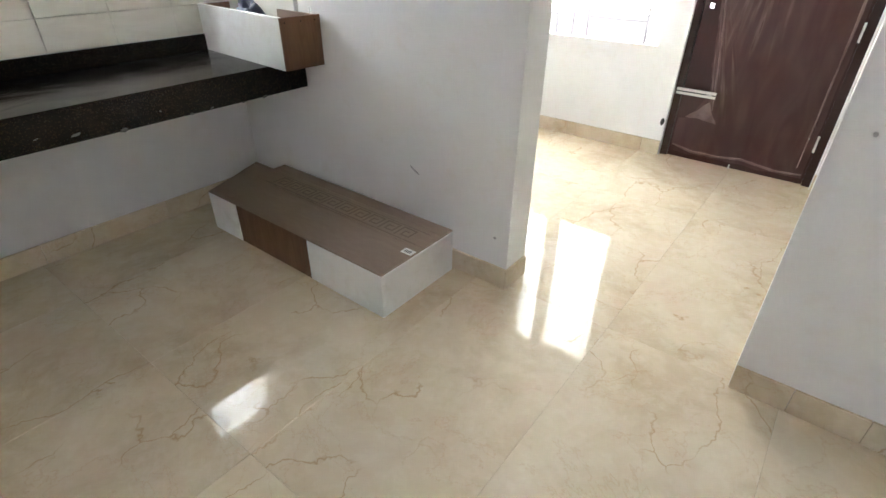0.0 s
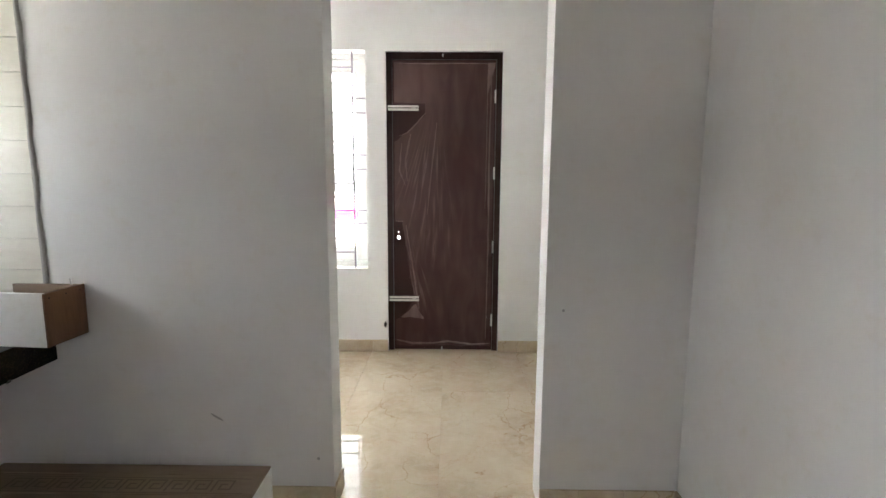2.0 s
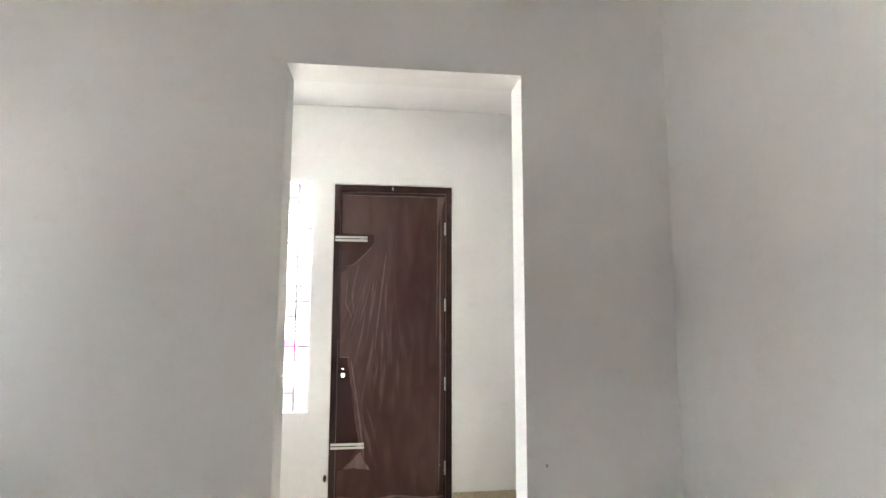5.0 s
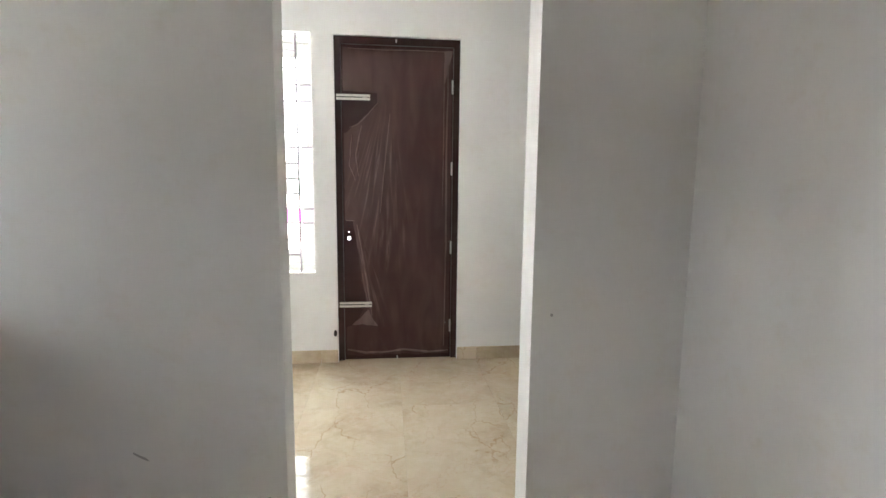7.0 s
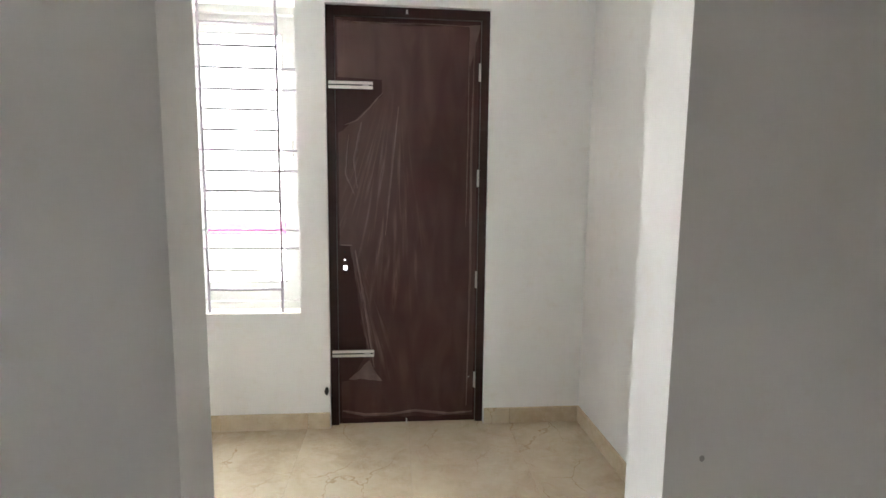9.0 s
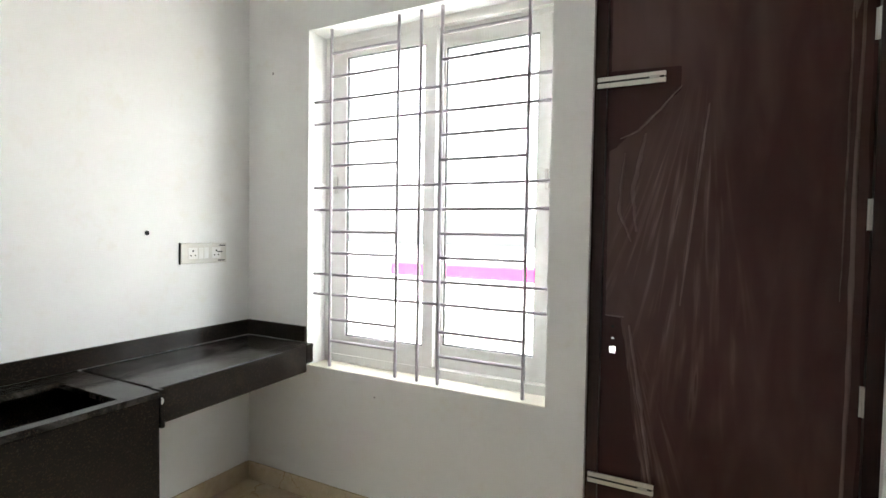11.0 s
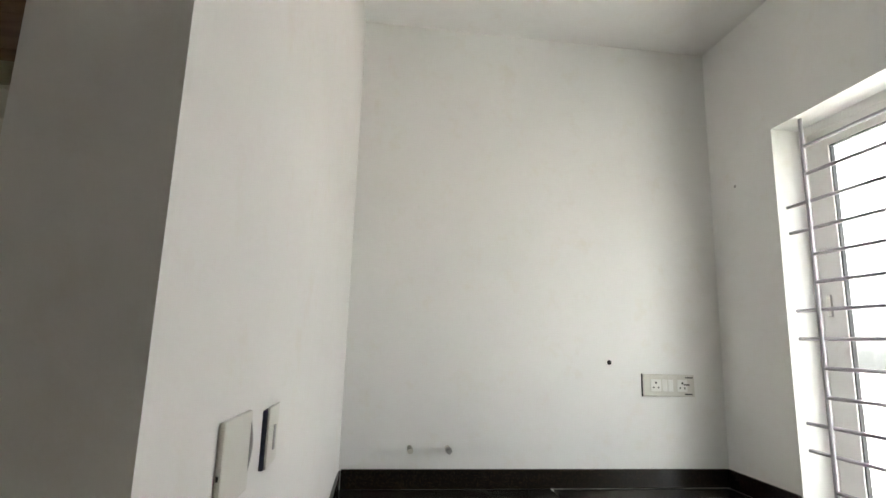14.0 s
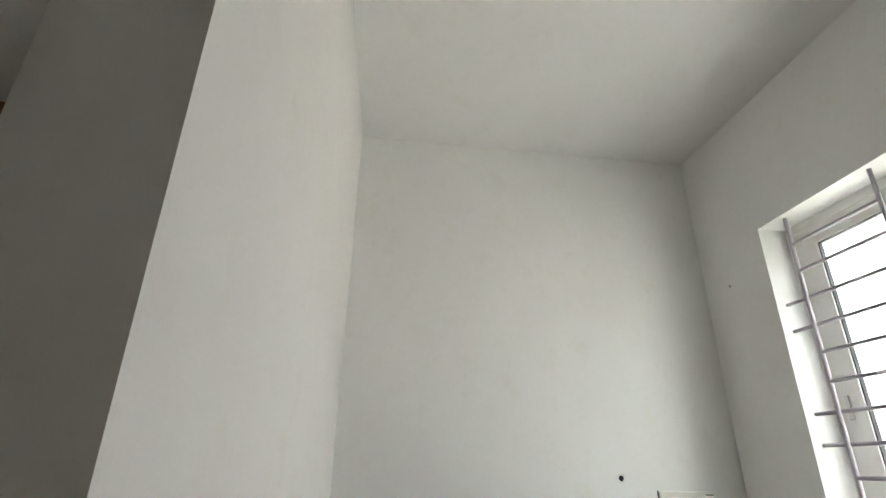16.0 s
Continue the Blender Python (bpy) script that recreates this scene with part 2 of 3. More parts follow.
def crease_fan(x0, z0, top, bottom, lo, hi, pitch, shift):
    """Creases that run down the film from one gathering point at x0, z0, their sheen painted as pale lines."""
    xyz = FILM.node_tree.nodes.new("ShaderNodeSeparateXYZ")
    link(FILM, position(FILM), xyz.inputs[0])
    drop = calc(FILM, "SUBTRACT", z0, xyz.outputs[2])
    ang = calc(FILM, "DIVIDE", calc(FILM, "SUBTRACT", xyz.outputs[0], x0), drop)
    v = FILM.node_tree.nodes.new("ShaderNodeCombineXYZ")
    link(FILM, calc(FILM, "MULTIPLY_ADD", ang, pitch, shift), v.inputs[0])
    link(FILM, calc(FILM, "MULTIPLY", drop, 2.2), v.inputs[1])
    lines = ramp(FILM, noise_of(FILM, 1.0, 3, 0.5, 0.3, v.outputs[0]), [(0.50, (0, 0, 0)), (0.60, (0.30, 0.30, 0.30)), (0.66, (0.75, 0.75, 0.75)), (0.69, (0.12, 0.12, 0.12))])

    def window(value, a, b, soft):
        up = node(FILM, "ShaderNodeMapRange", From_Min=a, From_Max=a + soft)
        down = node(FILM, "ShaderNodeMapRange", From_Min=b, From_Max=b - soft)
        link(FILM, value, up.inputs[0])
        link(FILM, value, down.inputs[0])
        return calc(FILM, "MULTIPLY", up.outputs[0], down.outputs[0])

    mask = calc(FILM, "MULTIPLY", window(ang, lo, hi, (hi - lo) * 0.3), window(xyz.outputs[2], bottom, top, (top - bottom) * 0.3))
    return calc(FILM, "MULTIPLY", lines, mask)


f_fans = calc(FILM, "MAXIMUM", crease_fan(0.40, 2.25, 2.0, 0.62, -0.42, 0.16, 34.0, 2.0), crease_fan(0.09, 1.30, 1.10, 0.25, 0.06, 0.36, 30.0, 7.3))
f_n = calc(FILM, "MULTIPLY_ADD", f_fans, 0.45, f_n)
# haze on the film, painted paler towards the leaf's upper left
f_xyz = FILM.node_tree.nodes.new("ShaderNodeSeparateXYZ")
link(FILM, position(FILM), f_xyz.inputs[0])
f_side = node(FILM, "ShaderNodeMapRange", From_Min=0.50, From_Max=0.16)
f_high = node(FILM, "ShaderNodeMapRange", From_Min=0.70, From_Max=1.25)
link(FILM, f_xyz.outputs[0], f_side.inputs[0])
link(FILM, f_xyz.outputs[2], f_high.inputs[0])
f_haze = calc(FILM, "MULTIPLY", f_side.outputs[0], f_high.outputs[0])
f_n = calc(FILM, "MULTIPLY_ADD", f_haze, 0.085, f_n)
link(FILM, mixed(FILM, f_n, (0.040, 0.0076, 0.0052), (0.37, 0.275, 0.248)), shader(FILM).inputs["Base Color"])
# folds get a paler mix: the light they catch is painted in
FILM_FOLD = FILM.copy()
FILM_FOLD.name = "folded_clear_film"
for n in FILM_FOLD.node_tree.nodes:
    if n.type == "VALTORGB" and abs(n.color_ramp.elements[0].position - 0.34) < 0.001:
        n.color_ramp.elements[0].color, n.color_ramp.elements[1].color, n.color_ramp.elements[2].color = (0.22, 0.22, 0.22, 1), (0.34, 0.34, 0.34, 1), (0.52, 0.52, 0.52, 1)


# ---- mesh helpers ----
def part(name, bm, mat, parent=None, label=""):
    me = bpy.data.meshes.new(name)
    bm.normal_update()
    bm.to_mesh(me)
    bm.free()
    me.materials.append(mat)
    ob = new(name, me)
    if parent is not None:
        ob.parent = parent
    if label:
        ob["label"] = label
    return ob


def box(x0, y0, z0, x1, y1, z1, bevel=0.0, bm=None, seg=1):
    """A box between two corners, with its edges rounded off by bevel."""
    b = bmesh.new()
    bmesh.ops.create_cube(b, size=1.0)
    for v in b.verts:
        v.co = Vector(((x0 + x1) / 2 + v.co.x * (x1 - x0), (y0 + y1) / 2 + v.co.y * (y1 - y0), (z0 + z1) / 2 + v.co.z * (z1 - z0)))
    if bevel:
        bmesh.ops.bevel(b, geom=list(b.edges), offset=bevel, segments=seg, affect="EDGES", profile=0.6)
    if bm is None:
        return b
    me = bpy.data.meshes.new("tmp")
    b.to_mesh(me)
    b.free()
    bm.from_mesh(me)
    bpy.data.meshes.remove(me)
    return bm


def rod(a, b, r, seg=10, bm=None, taper=1.0):
    bm = bm or bmesh.new()
    a, b = Vector(a), Vector(b)
    m = Matrix.Translation((a + b) / 2) @ (b - a).to_track_quat("Z", "Y").to_matrix().to_4x4()
    bmesh.ops.create_cone(bm, cap_ends=True, segments=seg, radius1=r, radius2=r * taper, depth=(b - a).length, matrix=m)
    return bm


def slab(us, vs, holes, lo, hi, axis):
    """A slab with rectangular openings through it: a grid of cells us x vs, less those in holes.
    axis is its thin direction, from lo to hi; u and v are the two others in order."""
    bm = bmesh.new()
    cache = {}

    def at(i, j, k):
        if (i, j, k) not in cache:
            p = [us[i], vs[j]]
            p.insert("xyz".index(axis), (lo, hi)[k])
            cache[i, j, k] = bm.verts.new(p)
        return cache[i, j, k]

    full = {(i, j) for i in range(len(us) - 1) for j in range(len(vs) - 1)} - set(holes)
    for i, j in full:
        for k in (0, 1):
            bm.faces.new([at(i, j, k), at(i + 1, j, k), at(i + 1, j + 1, k), at(i, j + 1, k)])
        for (di, dj), (p, q) in (((-1, 0), ((0, 0), (0, 1))), ((1, 0), ((1, 0), (1, 1))), ((0, -1), ((0, 0), (1, 0))), ((0, 1), ((0, 1), (1, 1)))):
            if (i + di, j + dj) not in full:
                bm.faces.new([at(i + p[0], j + p[1], 0), at(i + q[0], j + q[1], 0), at(i + q[0], j + q[1], 1), at(i + p[0], j + p[1], 1)])
    bmesh.ops.recalc_face_normals(bm, faces=list(bm.faces))
    return bm


def thing(name, label, category, at=(0, 0, 0), group="", kind=""):
    e = new(name)
    e.location = at
    e.empty_display_size = 0.1
    return tagged(e, label, category, group, kind)


def structure(name, bm, mat, label, category, parent=None):
    return tagged(part(name, bm, mat, parent), label, category, kind="structure")


# ---- the plan ----
KX, UX, RX = -1.74, -1.86, 1.512        # kitchen side wall, utility side wall, shared wall on the far side
Y1, Y2, YD = 1.409, 1.564, 3.45          # partition's two faces, door wall
XA, XB, TOP = 0.007, 0.9085, 2.395       # opening in the partition
H, KH = 3.03, 2.94
YB = -3.2                                # wall behind the walker
WX0, WX1, WZ0, WZ1 = -1.430, -0.160, 0.697, 2.424   # utility window
KW = (0.70, 1.28, 1.21, 2.06)            # kitchen window: y0, y1, z0, z1
DX0, DX1, DZ = 0.0, 0.914, 2.415



def along_partition(bm, all_of_it=True):
    """The partition's utility face runs out of square: it gains depth away from the doorway."""
    for v in bm.verts:
        if v.co.x < XA and (all_of_it or v.co.y > Y2 - 0.01):
            v.co.y += 0.0355 * (XA - v.co.x)
    return bm


structure("wall_partition", along_partition(slab([UX - 0.2, XA, XB, RX], [0, TOP, H + 0.1], [(1, 0)], Y1, Y2, "y"), False), PAINT_SHADED,
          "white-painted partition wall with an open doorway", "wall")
structure("wall_back_utility", slab([UX - 0.2, WX0, WX1, DX0, DX1, RX + 0.2], [0, WZ0, DZ, WZ1, H + 0.1], [(1, 1), (1, 2), (3, 0), (3, 1)], YD, YD + 0.23, "y"), PAINT,
          "white-painted outer wall with a window and a door", "wall")
structure("wall_left_utility", box(UX - 0.2, Y2, 0, UX, YD, H + 0.1), PAINT, "white-painted wall above the granite sink", "wall")
structure("wall_left_kitchen", slab([YB, KW[0], KW[1], Y1], [0, KW[2], KW[3], H + 0.1], [(1, 1)], KX - 0.23, KX, "x"), PAINT_SHADED,
          "white kitchen wall with a barred window, toned down for shade", "wall")
structure("wall_right", box(RX, YB, 0, RX + 0.2, YD, H + 0.1), PAINT_SHADED, "plain white painted side wall, toned down for shade", "wall")
# the opening is an unseen addition that lets extra daylight into the kitchen
structure("wall_behind", slab([KX - 0.23, 0.45, 0.85, RX + 0.2], [0, 1.40, 1.78, H + 0.1], [(1, 1)], YB - 0.2, YB, "y"), PAINT_SHADED, "plain painted wall with a small unseen opening added for light", "wall")
structure("ceiling_utility", box(UX, Y2, H, RX, YD, H + 0.09), CEILING, "white painted plaster ceiling", "ceiling")
structure("ceiling_kitchen", box(KX, YB, KH, RX, Y1, KH + 0.09), CEILING, "white painted plaster ceiling", "ceiling")
structure("roof", box(UX - 0.2, YB - 0.2, H + 0.1, RX + 0.2, YD + 0.23, H + 0.3), RENDERED, "grey cement roof slab", "roof")

# outside
structure("ground", box(-60, -60, -0.55, 60, 60, -0.45), GROUND, "pale cement yard around the house", "ground")
yard = thing("boundary_wall", "low white boundary wall with a pink coping", "wall", (0, 9, -0.45))
yard.matrix_world = pose(0, 9, -0.45)
part("wall_body", box(-4.45, -0.1, 0, 9, 0.1, 1.1, 0.01), RENDERED, yard, "white rendered wall")
part("coping", box(-4.5, -0.15, 1.1, 9.05, 0.15, 1.31, 0.02), PINK_COPING, yard, "pink painted coping")


# ---- window in the utility room ----
def vertical_bar(parent, x, y, z0, z1, r=0.0082):
    part("bar", rod((x, y, z0), (x, y, z1), r), BAR_PAINT, parent)


def rail(parent, a, b, r=0.0074):
    part("bar", rod(a, b, r), BAR_PAINT, parent)


win = thing("window_1", "white sliding window with a grey iron grille", "window", kind="structure")
FY = 3.585
rim = slab([WX0, WX0 + 0.03, WX1 - 0.03, WX1], [WZ0, WZ0 + 0.045, WZ1 - 0.04, WZ1], [(1, 1)], FY, FY + 0.075, "y")
part("window_frame", rim, UPVC, win, "white frame")
part("window_sill", box(WX0 + 0.002, YD + 0.003, WZ0 - 0.004, WX1 - 0.002, FY - 0.001, WZ0 + 0.004, 0.0015), SILL, win, "cream sill with cement dust")


def sash(parent, x0, x1, z0, z1, y0, y1, left, right, rail_h, foot):
    s = part("sash", slab([x0, x0 + left, x1 - right, x1], [z0, z0 + foot, z1 - rail_h, z1], [(1, 1)], y0, y1, "y"), UPVC, parent)
    gx0, gx1, gz0, gz1 = x0 + left, x1 - right, z0 + foot, z1 - rail_h
    part("gasket", slab([gx0, gx0 + 0.005, gx1 - 0.005, gx1], [gz0, gz0 + 0.005, gz1 - 0.005, gz1], [(1, 1)], y0 + 0.006, y1 - 0.006, "y"), RUBBER, s, "black rubber gasket")
    pane = part("pane", box(gx0 + 0.004, (y0 + y1) / 2 - 0.002, gz0 + 0.004, gx1 - 0.004, (y0 + y1) / 2 + 0.002, gz1 - 0.004), GLASS, s, "clear glass pane")
    pane.visible_shadow = False
    return s


sl = sash(win, WX0 + 0.03, -0.762, WZ0 + 0.045, WZ1 - 0.04, FY + 0.004, FY + 0.034, 0.105, 0.060, 0.074, 0.102)
sr = sash(win, -0.80, WX1 - 0.03, WZ0 + 0.045, WZ1 - 0.04, FY + 0.038, FY + 0.068, 0.073, 0.078, 0.096, 0.110)
part("latch", box(WX0 + 0.062, FY - 0.006, 1.60, WX0 + 0.082, FY + 0.004, 1.69, 0.003), STEEL, sl, "small recessed latch")
part("latch", box(WX1 - 0.07, FY + 0.03, 1.60, WX1 - 0.052, FY + 0.038, 1.69, 0.003), STEEL, sr, "small recessed latch")
part("track", box(WX0 + 0.03, FY + 0.0345, WZ1 - 0.062, WX1 - 0.03, FY + 0.0375, WZ1 - 0.041), UPVC, win)

GY = 3.488
for x in (-1.313, -0.910, -0.788, -0.678, -0.268):
    vertical_bar(win, x, GY, WZ0 - 0.01, WZ1 + 0.01)
for z in (2.068, 1.954, 1.624, 1.51, 1.176, 1.072):
    rail(win, (WX0 - 0.01, GY + 0.011, z), (WX1 + 0.01, GY + 0.011, z))
for z in (2.3, 2.182, 1.845, 1.733, 1.398, 1.288, 0.947, 0.835):
    rail(win, (-1.313, GY, z), (-0.910, GY, z))
    rail(win, (-0.678, GY, z), (-0.268, GY, z))
for k in range(9):
    x = WX0 + 0.06 + 0.15 * k
    b = bmesh.new()
    bmesh.ops.create_icosphere(b, subdivisions=1, radius=0.006 + 0.004 * random.random())
    for v in b.verts:
        v.co = Vector((v.co.x * 2.2 + x, v.co.y + FY - 0.012 - 0.01 * random.random(), v.co.z * 0.5 + WZ0 + 0.002))
    tagged(part("mortar_crumb", b, CEMENT), "pale crumb of mortar on the window sill", "debris", "crumbs on the sill")

# ---- kitchen window ----
kwin = thing("window_2", "small white kitchen window with iron bars", "window", kind="structure")
wy0, wy1, wz0, wz1 = KW
part("window_frame", slab([wy0, wy0 + 0.09, wy1 - 0.06, wy1], [wz0, wz0 + 0.13, wz1 - 0.08, wz1], [(1, 1)], KX - 0.228, KX - 0.17, "x"), UPVC, kwin)
p = part("pane", box(KX - 0.202, wy0 + 0.09, wz0 + 0.13, KX - 0.198, wy1 - 0.06, wz1 - 0.08), GLASS, kwin)
p.visible_shadow = False
for k in range(7):
    z = wz0 + 0.10 + k * 0.108
    rail(kwin, (KX - 0.13, wy0 - 0.01, z), (KX - 0.13, wy1 + 0.01, z))
for y in (0.84, 1.13):
    vertical_bar(kwin, KX - 0.118, y, wz0 - 0.01, wz1 + 0.01)

# ---- outer door ----
door = thing("door_1", "closed dark brown door under torn clear protective film", "door", (0, YD, 0), kind="structure")
DY = YD + 0.035
LX0, LX1, LZ1 = DX0 + 0.047, DX1 - 0.047, DZ - 0.054
LY = DY + 0.018
fr = slab([DX0, DX0 + 0.045, DX1 - 0.045, DX1], [0.0, DZ - 0.052, DZ], [(1, 0)], DY, LY + 0.038, "y")


def door_part(name, bm, mat, parent=None, label=""):
    ob = part(name, bm, mat, parent or door, label)
    if parent is None:
        ob.matrix_parent_inverse = Matrix.Translation((0, -YD, 0))
    return ob


door_part("door_frame", fr, DOOR_FRAME, label="dark stained wooden frame")
door_part("door_stop", slab([DX0 + 0.003, LX0 + 0.014, LX1 - 0.014, DX1 - 0.003], [0.001, LZ1 - 0.014, DZ - 0.003], [(1, 0)], LY + 0.0385, DY + 0.099, "y"), DOOR_FRAME)
leaf = door_part("door_leaf", slab([LX0, 0.078, 0.083, 0.095, 0.100, LX1], [0.0015, 0.942, 0.969, 0.999, 1.006, LZ1],
                                   [(1, 1), (2, 1), (3, 1), (2, 3)], LY, LY + 0.038, "y"), DOOR_LAMINATE, label="dark brown laminated leaf with an open lock hole")
door_part("lock_hole", rod((0.089, LY - 0.001, 1.048), (0.089, LY + 0.004, 1.048), 0.006), DARK_HOLE, leaf, "unfinished round hole")
for z in (2.083, 1.484, 0.882, 0.26):
    h = door_part("hinge", rod((LX1 + 0.002, LY - 0.006, z - 0.05), (LX1 + 0.002, LY - 0.006, z + 0.05), 0.006), STEEL, label="steel butt hinge")
    part("hinge_leaf", box(LX1 - 0.010, LY - 0.0025, z - 0.05, LX1, LY - 0.0005, z + 0.05), STEEL, h)
for z, tilt in ((1.99, 0.004), (0.446, -0.006)):
    b = bmesh.new()
    for dz, t in ((0.0115, 0.009), (-0.0115, 0.009)):
        box(0.012, DY - 0.013, z + dz - t, 0.256, DY - 0.003, z + dz + t, 0.002, b)
    bt = door_part("tower_bolt", b, STEEL, label="steel bolt strip across frame and leaf")
    part("bolt_rod", rod((0.016, DY - 0.010, z), (0.25, DY - 0.010, z), 0.0045), RUBBER, bt, "dark groove of the bolt")
    part("bolt_knob", box(0.20, DY - 0.018, z - 0.006, 0.235, DY - 0.012, z + 0.006, 0.002), PIPE_GREY, bt)
door_part("bolt_plate", box(0.44, DY - 0.004, DZ - 0.034, 0.452, DY + 0.001, DZ - 0.012, 0.001), STEEL)
door_part("floor_bolt", box(0.445, DY - 0.004, 0.0, 0.453, DY + 0.012, 0.028, 0.002), STEEL)


# protective film: a wavy skin just off the leaf, torn at the lock and the bolts
def film_left(z):
    """How far in from the frame the torn edge of the film lies at height z."""
    j = 0.012 * noise.noise(Vector((3.1, 0, z * 9))) + 0.006 * noise.noise(Vector((1.7, 5, z * 31)))
    if 1.95 < z < 2.03:
        return 0.305 + 0.3 * j
    if 1.80 < z <= 1.95:
        return 0.155 + (z - 1.80) * 1.0 + 1.6 * j
    if 1.74 < z <= 1.80:
        return 0.085 + (z - 1.74) * 0.9 + j
    if 0.68 < z < 1.085:
        return 0.120 + (1.085 - z) * 0.14 + 0.6 * j
    if 0.42 < z <= 0.68:
        return 0.177 + (0.68 - z) * 0.14 + j
    if 0.27 < z <= 0.42:
        return 0.205 - (0.42 - z) * 0.62 + j
    return LX0 + 0.012 + 0.4 * abs(j)


def film_relief(x, z):
    """Folds fan out downwards from the torn corner by the upper bolt."""
    if z < 2.0:
        ang = (x - 0.40) / (2.25 - z)
        fan = math.sin(ang * 62 + 1.2 * noise.noise(Vector((x * 3, z * 1.4, 0))))
        near = max(0.0, 1 - abs(ang + 0.05) / 0.26) * max(0.0, 1 - abs(z - 1.55) / 0.75)
    else:
        fan, near = 0, 0
    return 0.003 + 0.004 * max(0, fan) * near


def film_sheet():
    bm = bmesh.new()
    nx, nz = 56, 220
    rows = []
    for j in range(nz + 1):
        z = 0.035 + (LZ1 - 0.02 - 0.035) * j / nz + 0.004 * noise.noise(Vector((j * 0.3, 2, 0)))
        x0 = film_left(z)
        x1 = LX1 - 0.012 + 0.006 * noise.noise(Vector((8, 1, z * 6)))
        row = []
        for i in range(nx + 1):
            x = x0 + (x1 - x0) * i / nx
            zz = z + (0.014 * noise.noise(Vector((x * 9, 3, 0))) if j in (0, nz) else 0)
            row.append(bm.verts.new((x, LY - 0.001 - film_relief(x, zz), zz)))
        rows.append(row)
    for j in range(nz):
        for i in range(nx):
            f = bm.faces.new((rows[j][i], rows[j][i + 1], rows[j + 1][i + 1], rows[j + 1][i]))
            f.smooth = True
    return bm


door_part("protective_film", film_sheet(), FILM, leaf, "clear plastic film with folds, sheen painted pale")


def fold(points, w, lift=0.012):
    """A narrow doubled strip of film that tapers along a line of points on the leaf."""
    bm = bmesh.new()
    prev = None
    n = 24
    for k in range(n + 1):
        s = k / n * (len(points) - 1)
        i = min(int(s), len(points) - 2)
        f = s - i
        x = points[i][0] * (1 - f) + points[i + 1][0] * f + 0.003 * noise.noise(Vector((k * 0.5, points[0][0] * 40, 0)))
        z = points[i][1] * (1 - f) + points[i + 1][1] * f
        ww = w * (0.25 + 0.75 * math.sin(math.pi * (0.12 + 0.8 * k / n))) * (0.8 + 0.4 * noise.noise(Vector((k * 0.7, 9, points[0][0] * 30))))
        d = Vector((points[-1][0] - points[0][0], 0, points[-1][1] - points[0][1])).normalized()
        side = Vector((-d.z, 0, d.x)) * ww / 2
        c = Vector((x, LY - lift, z))
        cur = [bm.verts.new(c - side + Vector((0, 0.005, 0))), bm.verts.new(c), bm.verts.new(c + side + Vector((0, 0.005, 0)))]
        if prev:
            for a in (0, 1):
                bm.faces.new((prev[a], prev[a + 1], cur[a + 1], cur[a])).smooth = True
        prev = cur
    return bm


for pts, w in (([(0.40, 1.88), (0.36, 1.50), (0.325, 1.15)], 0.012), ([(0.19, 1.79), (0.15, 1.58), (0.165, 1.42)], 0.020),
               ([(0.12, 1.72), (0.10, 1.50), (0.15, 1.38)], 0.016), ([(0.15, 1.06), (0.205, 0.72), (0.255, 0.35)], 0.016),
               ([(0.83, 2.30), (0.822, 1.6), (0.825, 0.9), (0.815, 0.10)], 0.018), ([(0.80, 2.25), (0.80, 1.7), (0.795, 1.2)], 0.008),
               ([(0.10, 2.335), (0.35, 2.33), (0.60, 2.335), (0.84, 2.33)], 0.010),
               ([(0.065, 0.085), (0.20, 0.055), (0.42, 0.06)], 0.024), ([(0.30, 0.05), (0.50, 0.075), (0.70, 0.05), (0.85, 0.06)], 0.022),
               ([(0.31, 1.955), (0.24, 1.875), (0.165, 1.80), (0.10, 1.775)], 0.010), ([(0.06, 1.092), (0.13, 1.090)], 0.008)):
    door_part("film_fold", fold(pts, w), FILM_FOLD, leaf, "crease in the film, its sheen painted pale")
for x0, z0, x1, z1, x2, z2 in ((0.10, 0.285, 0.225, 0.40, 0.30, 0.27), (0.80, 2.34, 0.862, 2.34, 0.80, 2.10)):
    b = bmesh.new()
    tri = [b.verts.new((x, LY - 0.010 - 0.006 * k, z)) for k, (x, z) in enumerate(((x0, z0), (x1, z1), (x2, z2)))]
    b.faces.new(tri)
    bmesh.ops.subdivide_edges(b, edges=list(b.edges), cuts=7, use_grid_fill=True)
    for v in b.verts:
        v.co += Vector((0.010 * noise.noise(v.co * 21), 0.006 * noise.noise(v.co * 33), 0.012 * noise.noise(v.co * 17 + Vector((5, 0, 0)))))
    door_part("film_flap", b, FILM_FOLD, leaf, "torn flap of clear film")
b = bmesh.new()
bmesh.ops.create_icosphere(b, subdivisions=2, radius=1.0)
for v in b.verts:
    v.co = Vector((-0.020 + v.co.x * 0.012, YD - 0.008 + v.co.y * 0.012, 0.232 + v.co.z * 0.026)) + 0.004 * noise.noise_vector(v.co * 2)
tagged(part("cable_stub", b, RUBBER), "dark stub of cable sticking out beside the door", "cable")


# ---- granite sink and counter in the utility room ----
def chipped(bm, amount, seed):
    for v in bm.verts:
        v.co += amount * noise.noise_vector(v.co * 23 + Vector((seed, 0, 0)))
    return bm


SZ, SY0 = 0.820, 1.624
sink = thing("granite_sink", "deep black granite wash trough in the corner", "sink", (UX, SY0, 0))
SX, SY1 = -1.312, 2.570


def at_sink(name, bm, mat, label="", parent=None):
    ob = part(name, bm, mat, parent or sink, label)
    ob.matrix_parent_inverse = Matrix.Translation((-UX, -SY0, 0))
    return ob


